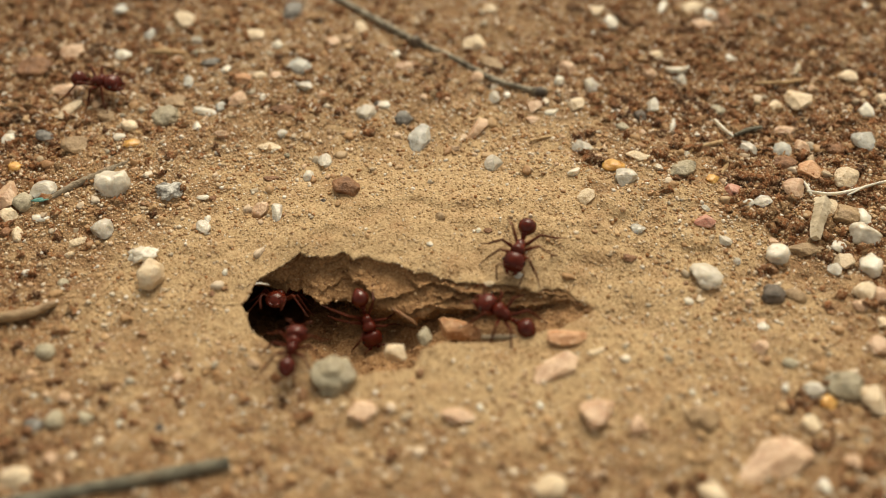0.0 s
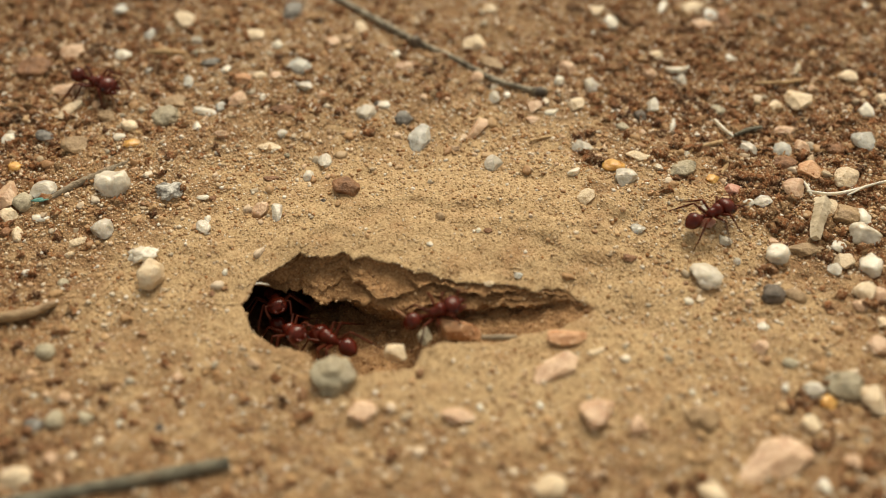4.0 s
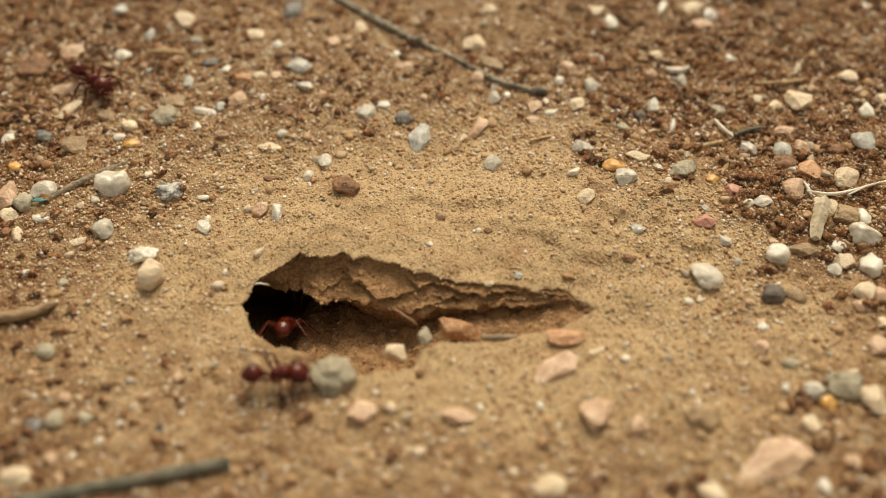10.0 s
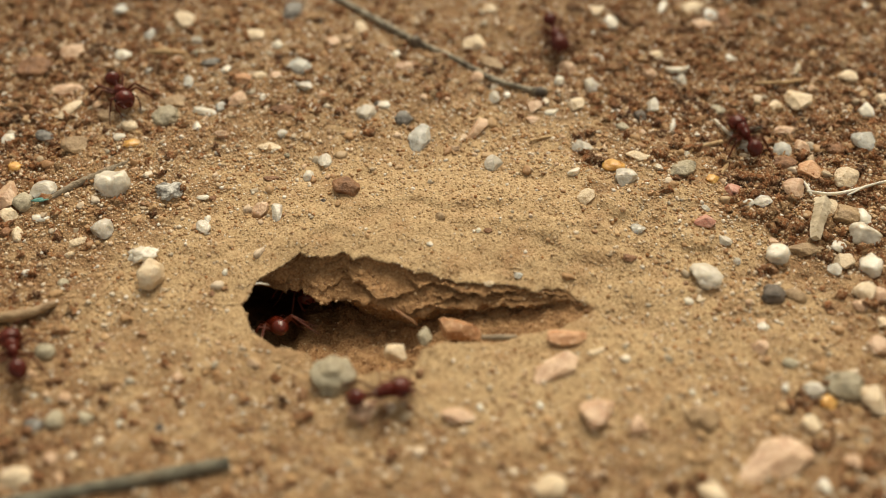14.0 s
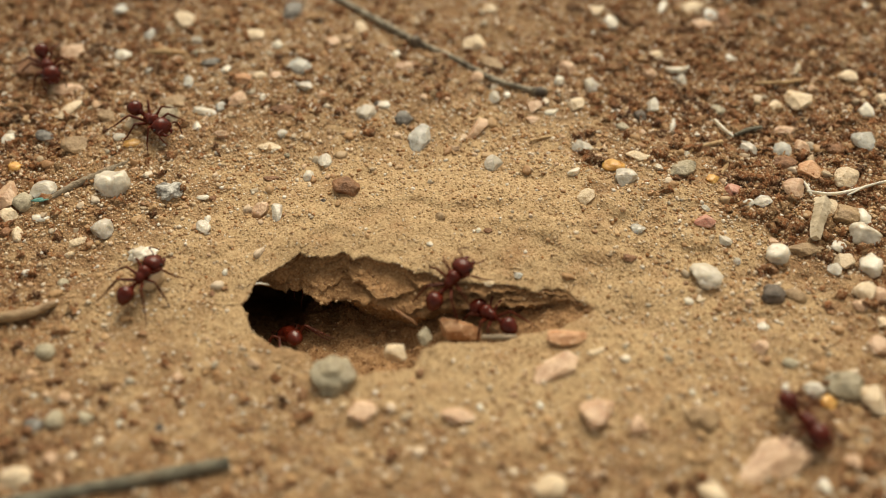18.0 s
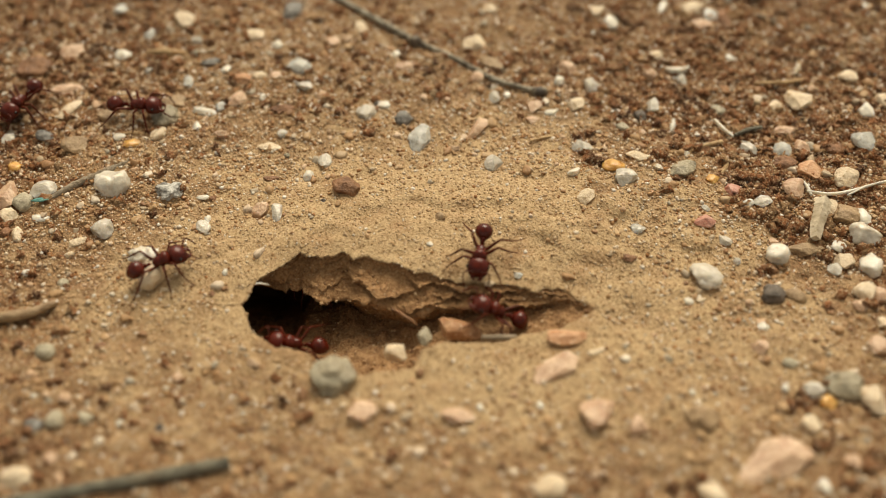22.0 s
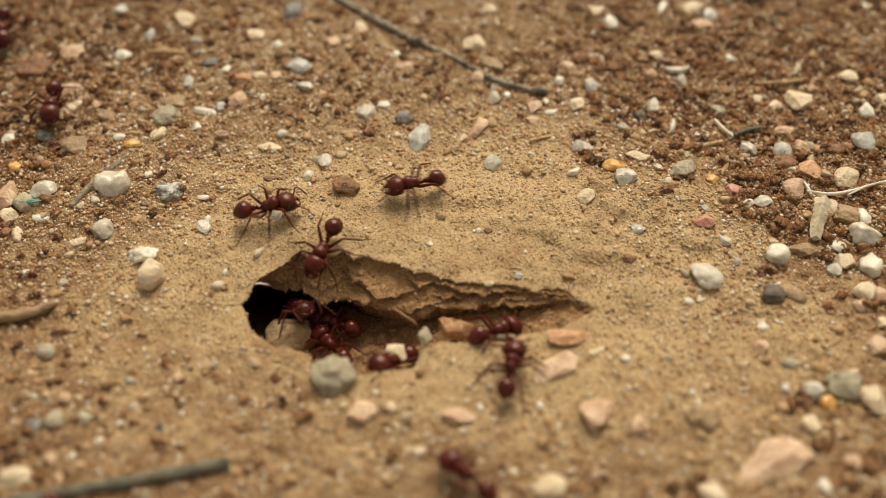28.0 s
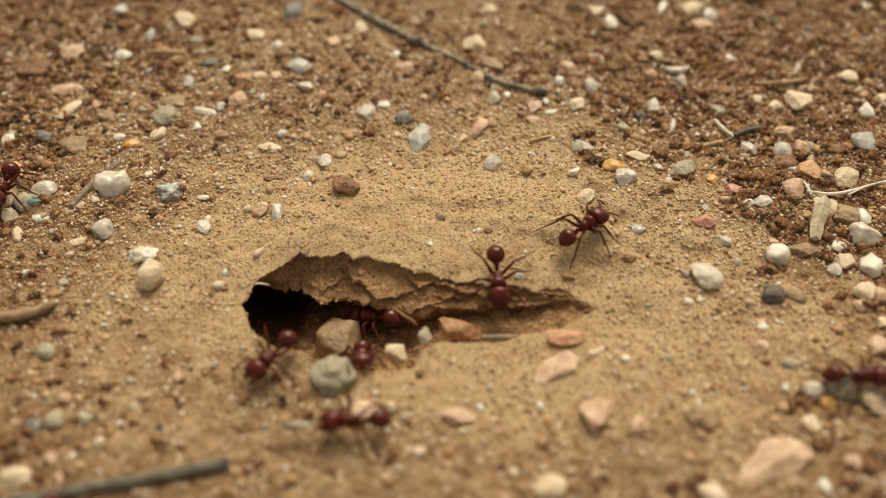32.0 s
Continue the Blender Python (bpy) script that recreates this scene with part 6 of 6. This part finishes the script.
    crawl(ANTS[15], [(0, 10.6, -42.1, -0.0, 125, 0), (27.3, 10.6, -42.1, -0.0, 125, 0), (28, 2.6, -30.9, -0.0, 136, -1), (28.2, -2.2, -26.0, 0.0, 126, 2), (28.4, -4.7, -19.2, -0.8, 105, -19), (28.6, -5.3, -14.8, -3.2, 102, -38), (29, -6.7, -15.4, -2.9, 122, -39), (29.5, -7.9, -14.4, -3.2, 122, -44), (30, -10.0, -12.9, -3.9, 113, -37), (31, -10.2, -10.5, -6.6, 119, -18), (31.5, -9.5, -13.9, -4.3, 113, -35), (32, -9.1, -15.3, -2.9, -86, 40)], 0.99, 2.9)
    crawl(ANTS[16], [(0, -16.5, 3.0, -11.0, -100, 18), (26, -16.5, 3.0, -11.0, -100, 18), (26.8, -14.4, -8.5, -7.9, -15, 8), (27.5, -5.8, -14.8, -2.7, -110, 42), (28, -6.3, -15.0, -3.6, -136, 31), (28.5, -4.6, -13.7, -3.0, 137, -50), (29, -4.4, -13.1, -3.9, 158, -46), (29.5, -2.5, -12.7, -3.3, 147, -49), (30, -0.6, -14.7, -0.6, -123, 23), (30.3, -1.9, -19.6, 0.1, -103, 1), (30.6, -5.2, -24.6, -0.0, -171, -5), (30.8, -11.5, -26.0, -0.2, 178, 1), (31, -19.4, -25.7, -0.2, 171, 2), (31.2, -28.1, -23.4, -0.1, 173, 3), (31.4, -38.9, -21.3, 0.0, 171, 1), (31.6, -46.3, -21.8, 0.1, 179, -1), (31.9, -57.4, -22.2, -0.0, 180, 0)], 1.01, 4.2)
    crawl(ANTS[17], [(0, 11.6, 58.3, -0.0, -123, 0), (26.4, 11.6, 58.3, -0.0, -123, 0), (27.2, 4.3, 30.5, 0.1, -106, -2), (27.5, 2.4, 16.7, -0.2, -97, 1), (27.7, 1.4, 9.4, 0.5, -131, 8), (28, -3.4, 8.7, 0.7, -164, 2), (28.2, -8.6, 7.2, 1.0, -155, 2), (28.4, -10.7, 6.8, 1.0, 157, -3), (28.6, -7.4, 6.6, 1.0, -13, -1), (28.8, -3.1, 2.0, 1.1, -64, 1), (29, -0.4, -4.8, -0.1, -68, -23), (29.2, -1.1, -5.7, -0.8, -94, -26), (29.5, -2.2, -7.0, -1.4, -117, -17), (30, -4.0, -8.9, -4.0, -155, -48), (30.4, -5.2, -8.7, -4.2, -174, -46), (31, -5.1, -7.7, -5.9, -164, -9), (31.5, -6.9, -6.9, -6.8, 175, -12), (32, -7.5, -6.9, -6.1, 155, -24)], 1.01, 4.6)
    crawl(ANTS[18], [(0, -6.4, 61.8, -0.0, -102, -0), (25.6, -6.4, 61.8, -0.0, -102, -0), (26.6, -11.3, 20.2, 0.1, -100, -2), (27.5, -12.8, 2.5, 0.7, -84, -3), (27.8, -13.4, 0.9, 0.7, -112, -7), (28, -13.8, -0.6, 0.4, -114, -15), (28.5, -13.8, -1.3, -0.1, -120, -31), (29, -13.4, -1.1, -0.2, -111, -30), (29.5, -14.6, -0.9, -0.4, -134, -37), (29.8, -12.4, 1.4, 0.9, -63, -6), (30, -9.4, 1.6, 1.1, -32, -3), (30.3, -6.8, 0.6, 1.0, -35, -2), (30.6, -3.3, -2.3, 0.3, -47, -13), (31, 0.5, -0.0, 0.9, -5, -3), (31.5, 6.3, -0.8, 0.9, -31, -1), (32, 6.3, -4.5, -0.1, -86, -15)], 1.02, 5.1)
    crawl(ANTS[19], [(0, -63.5, 4.2, 0.0, 0, 0), (26.3, -63.5, 4.2, 0.0, 0, 0), (27, -33.5, 2.2, 0.4, -17, 0), (27.5, -22.0, 1.3, 0.5, -36, 2), (27.8, -20.9, 3.0, 0.7, -28, 4), (28, -21.4, 5.0, 0.5, 12, 3), (28.2, -19.5, 7.6, 0.3, 9, 2), (28.5, -17.5, 11.5, -0.0, 52, -4), (28.8, -11.5, 18.5, 0.1, 50, 3), (29, -6.8, 23.1, 0.1, 50, -3), (29.2, -3.3, 26.4, 0.0, 28, -0), (29.4, 4.9, 29.6, -0.1, 32, 3), (29.6, 7.6, 32.7, -0.0, 122, -0), (29.8, 3.4, 37.1, 0.2, 122, -2), (30, -0.8, 42.8, -0.0, 111, -1), (30.4, -4.8, 55.7, -0.0, 104, 0)], 1.03, 5.5)
    crawl(ANTS[20], [(0, -65.2, 12.7, -0.0, 0, 0), (28, -65.2, 12.7, -0.0, 0, 0), (28.5, -49.0, 11.3, 0.2, -7, 3), (28.8, -40.3, 7.2, 0.4, -16, -1), (29, -38.0, 6.8, 0.3, -23, 0), (29.2, -34.4, 10.7, 0.5, 30, -1), (29.4, -28.2, 13.9, 0.1, 38, -3), (29.6, -22.8, 18.6, -0.1, 45, 2), (29.8, -16.0, 26.3, 0.2, 53, 3), (30, -11.0, 35.2, 0.1, 43, -5), (30.3, -8.0, 39.3, -0.2, 37, -3), (30.7, -6.5, 40.1, -0.2, 15, -1), (31, -3.4, 40.3, -0.1, 12, 1), (31.4, 7.1, 45.1, -0.1, 25, -0), (31.7, 16.1, 53.6, -0.0, 42, -0)], 0.97, 2.0)
    crawl(ANTS[21], [(0, -63.1, 61.8, -0.0, -71, 0), (15, -63.1, 61.8, -0.0, -71, 0), (16.5, -56.4, 37.8, -0.1, -86, -2), (17, -56.4, 37.7, 0.1, -57, -3), (17.5, -54.8, 33.5, -0.1, -87, 2), (18, -54.0, 31.6, -0.1, -64, -2), (18.5, -53.3, 29.3, -0.1, -64, -2), (19, -54.3, 30.0, -0.2, -48, -0), (19.5, -52.0, 26.0, -0.2, -88, -1), (20, -57.2, 24.0, -0.2, -159, -1), (20.5, -62.9, 22.3, 0.0, -159, 0)], 0.98, 2.4)
    crawl(ANTS[22], [(0, -50.2, 61.8, -0.0, -100, 0), (19.6, -50.2, 61.8, -0.0, -100, 0), (20, -49.9, 40.2, 0.1, -109, 1), (20.5, -53.7, 31.4, 0.1, -129, -3), (21, -54.9, 26.4, -0.3, -100, -3), (21.5, -55.4, 25.2, -0.1, -132, -2), (22, -55.6, 24.4, -0.1, -116, -0), (22.5, -56.3, 23.9, -0.2, -147, 0), (23, -53.8, 23.1, 0.1, -7, 4), (23.5, -52.3, 22.6, -0.0, -11, 5), (24, -53.1, 21.9, -0.0, -16, 4), (24.5, -48.8, 16.3, 0.3, -61, 2), (25, -55.3, 18.8, -0.0, 177, -4), (25.4, -65.0, 16.7, -0.0, 180, 0)], 0.99, 2.9)
    crawl(ANTS[23], [(0, -65.3, 61.8, -0.0, -65, 0), (22, -65.3, 61.8, -0.0, -65, 0), (22.5, -57.3, 34.7, -0.3, -62, -0), (23, -56.2, 28.9, -0.0, -44, -0), (23.5, -51.6, 27.7, -0.0, -15, 2), (24, -51.1, 28.4, -0.0, -36, 2), (24.5, -48.4, 25.6, -0.1, -41, 2), (25, -64.1, 30.2, -0.1, 169, 4)], 0.99, 3.3)
    crawl(ANTS[24], [(0, -71.0, 37.6, 0.0, 0, 0), (22.4, -71.0, 37.6, 0.0, 0, 0), (23, -49.3, 28.8, -0.2, -71, -1), (23.5, -39.4, 18.3, 0.4, -25, -1), (23.8, -30.7, 6.7, 0.4, -75, -1), (24, -30.0, 0.6, 0.2, -93, -3), (24.2, -29.6, -8.9, -0.3, -87, -3), (24.4, -29.3, -19.2, -0.2, -76, 1), (24.6, -22.6, -28.3, 0.0, -63, 2), (24.9, -18.8, -39.1, -0.0, -75, 0)], 1.00, 3.8)
    crawl(ANTS[25], [(0, -62.2, 7.2, -0.0, -6, 0), (23.1, -62.2, 7.2, -0.0, -6, 0), (23.5, -49.0, 6.4, 0.1, 0, -2), (23.8, -40.4, 5.7, 0.3, -26, -3), (24, -38.5, 1.8, 0.3, -51, 1), (24.2, -37.4, -3.5, -0.1, -80, -3), (24.4, -39.4, -8.8, -0.4, -92, -3), (24.6, -40.3, -14.6, -0.3, -86, 3), (24.8, -42.3, -19.7, -0.1, -80, 3), (25, -41.2, -27.9, 0.4, -68, -0), (25.3, -38.5, -36.6, 0.1, -74, -4)], 1.01, 4.2)
    crawl(ANTS[26], [(0, 21.3, 56.9, -0.0, -148, 0), (22.4, 21.3, 56.9, -0.0, -148, 0), (23, 7.5, 42.3, 0.1, -164, 3), (23.4, -4.7, 37.8, -0.0, -136, 4), (23.6, -8.1, 30.5, 0.3, -107, -2), (23.8, -10.5, 18.6, 0.1, -110, -5), (24, -14.6, 15.4, -0.1, -138, -0), (24.2, -21.2, 8.1, 0.2, -141, 1), (24.4, -25.0, 1.2, 0.3, -75, 1), (24.6, -23.8, -1.4, 0.2, -78, -3), (25, -23.2, -2.4, -0.9, -56, -28), (25.5, -20.3, -3.2, -5.5, 99, -50), (26, -19.5, 7.4, -13.6, -100, 18)], 1.01, 4.6)
    crawl(ANTS[27], [(0, -69.9, 33.5, -0.0, -11, 0), (26.4, -69.9, 33.5, -0.0, -11, 0), (27, -52.1, 30.6, -0.0, -29, -2), (27.5, -49.6, 27.5, -0.1, -36, 5), (28, -51.5, 23.6, -0.0, -83, 5), (28.2, -53.5, 16.3, -0.2, -119, -2), (28.5, -59.9, 10.7, -0.0, -140, 0)], 1.02, 5.1)
    crawl(ANTS[28], [(0, -71.3, 43.1, -0.0, -19, 0), (27.7, -71.3, 43.1, -0.0, -19, 0), (28, -61.8, 39.1, -0.3, -79, -0), (28.5, -58.9, 33.7, -0.1, -71, 5), (29, -56.1, 30.0, -0.2, -37, 0), (29.5, -51.6, 24.8, 0.0, -32, 4), (30, -48.5, 17.1, 0.2, -129, -2), (30.5, -50.8, 14.5, -0.1, -124, -4), (31, -50.4, 13.3, 0.2, -96, -0), (31.5, -51.2, 12.3, -0.1, -101, -5), (32, -54.5, 8.8, -0.1, -96, 6)], 1.03, 5.5)
    crawl(ANTS[29], [(0, 12.2, 61.8, -0.0, -86, 0), (23.6, 12.2, 61.8, -0.0, -86, 0), (24, 13.7, 39.7, -0.1, -75, -1), (24.2, 13.8, 35.4, -0.2, -76, -2), (24.4, 13.8, 29.6, -0.2, -64, -2), (24.6, 18.7, 22.7, 0.2, -42, 0), (24.8, 25.0, 20.0, 0.3, -53, 2), (25, 30.8, 6.2, 0.6, -58, -2), (25.2, 37.9, 2.7, -0.0, -49, -5), (25.5, 46.6, -7.3, -0.4, -69, 3), (25.8, 54.0, -18.3, -0.0, -60, -0)], 1.03, 5.9)
    crawl(ANTS[30], [(0, 67.3, 12.2, -0.0, -168, 0), (29, 67.3, 12.2, -0.0, -168, 0), (29.4, 50.4, 4.8, -0.1, -112, 1), (29.6, 47.5, -4.4, -0.5, -109, -1), (29.8, 45.0, -13.3, -0.0, -101, 7), (30, 45.3, -21.1, 0.4, -81, -1), (30.4, 47.6, -36.7, -0.0, -87, 0)], 0.98, 2.4)
    crawl(ANTS[31], [(0, 13.5, -40.4, -0.0, 151, 0), (30.9, 13.5, -40.4, -0.0, 151, 0), (31.2, 4.2, -29.0, -0.1, 151, 0), (31.4, -0.7, -26.3, 0.0, 157, 1), (31.6, -6.0, -24.7, -0.1, 170, -2), (31.8, -8.3, -23.8, -0.1, 179, -1), (32, -9.3, -24.4, -0.0, -178, -0)], 0.99, 3.3)
    walk(hauled_stone, [(0, pose(-0.0208, 0.0114, -0.0190, 0, 0, 0)), (24, pose(-0.0208, 0.0114, -0.0190, 0, 0, 0)), (25, pose(-0.0205, -0.0066, -0.0099, 3, 0, 10)), (25.5, pose(-0.0207, -0.0076, -0.0089, 4, 0, 15)), (27.5, pose(-0.0183, -0.0083, -0.0084, 9, 0, 30)), (28, pose(-0.0185, -0.0083, -0.0082, 10, 0, 32)), (29, pose(-0.0178, -0.0079, -0.0082, 11, 0, 38)), (30, pose(-0.0155, -0.0080, -0.0079, 18, 0, 60)), (31, pose(-0.0143, -0.0081, -0.0077, 22, 0, 75)), (32, pose(-0.0134, -0.0093, -0.0074, 26, 0, 85))])
    walk(dragged_husk, [(0, pose(-0.0412, 0.0204, 0.0000, 0, 0, -25)), (16, pose(-0.0412, 0.0204, 0.0000, 0, 0, -25)), (16.5, pose(-0.0406, 0.0208, 0.0004, 0, 0, 40)), (17, pose(-0.0408, 0.0216, 0.0006, 0, 0, 60)), (17.5, pose(-0.0407, 0.0212, 0.0003, 0, 0, 70)), (18.5, pose(-0.0406, 0.0208, 0.0001, 0, 0, 70)), (19, pose(-0.0392, 0.0203, 0.0001, 0, 0, 20)), (20, pose(-0.0384, 0.0200, 0.0001, 0, 0, -20)), (21, pose(-0.0371, 0.0188, 0.0000, 0, 0, 60)), (32, pose(-0.0371, 0.0188, 0.0000, 0, 0, 60))])
    walk(husk_straw, [(0, pose(-0.0413, 0.0200, 0.0000, 0, 0, -28)), (18.5, pose(-0.0413, 0.0200, 0.0000, 0, 0, -28)), (19.5, pose(-0.0409, 0.0196, 0.0001, 0, 0, -15)), (21, pose(-0.0405, 0.0191, 0.0000, 0, 0, 2)), (32, pose(-0.0405, 0.0191, 0.0000, 0, 0, 2))])
    middle = pose(-0.0437, 0.0120, 0)
    for_good = pose(-0.0427, 0.0124, 0, 0, 0, 22) @ middle.inverted()
    walk(shoved_twig, [(0, pose(0, 0, 0)), (23.5, pose(0, 0, 0)), (23.8, for_good), (32, for_good)])
    lying = teal_chip.matrix_basis.copy()
    nudged = pose(-0.0008, -0.0002, 0) @ lying
    walk(teal_chip, [(0, lying), (24.5, lying), (25.4, nudged), (32, nudged)])
    walk(carried_seed, [(0, pose(0.0082, -0.0385, 0.0010, 0, 0, 0)), (30.9, pose(0.0082, -0.0385, 0.0010, 0, 0, 0)), (31.2, pose(-0.0007, -0.0269, 0.0010, 6, 0, 20)), (31.4, pose(-0.0060, -0.0244, 0.0010, 3, 0, 10)), (31.6, pose(-0.0112, -0.0237, 0.0010, 0, 0, 0)), (31.8, pose(-0.0135, -0.0240, 0.0010, -2, 0, -5)), (32, pose(-0.0154, -0.0253, 0.0012, 0, 0, 0))])


motions()
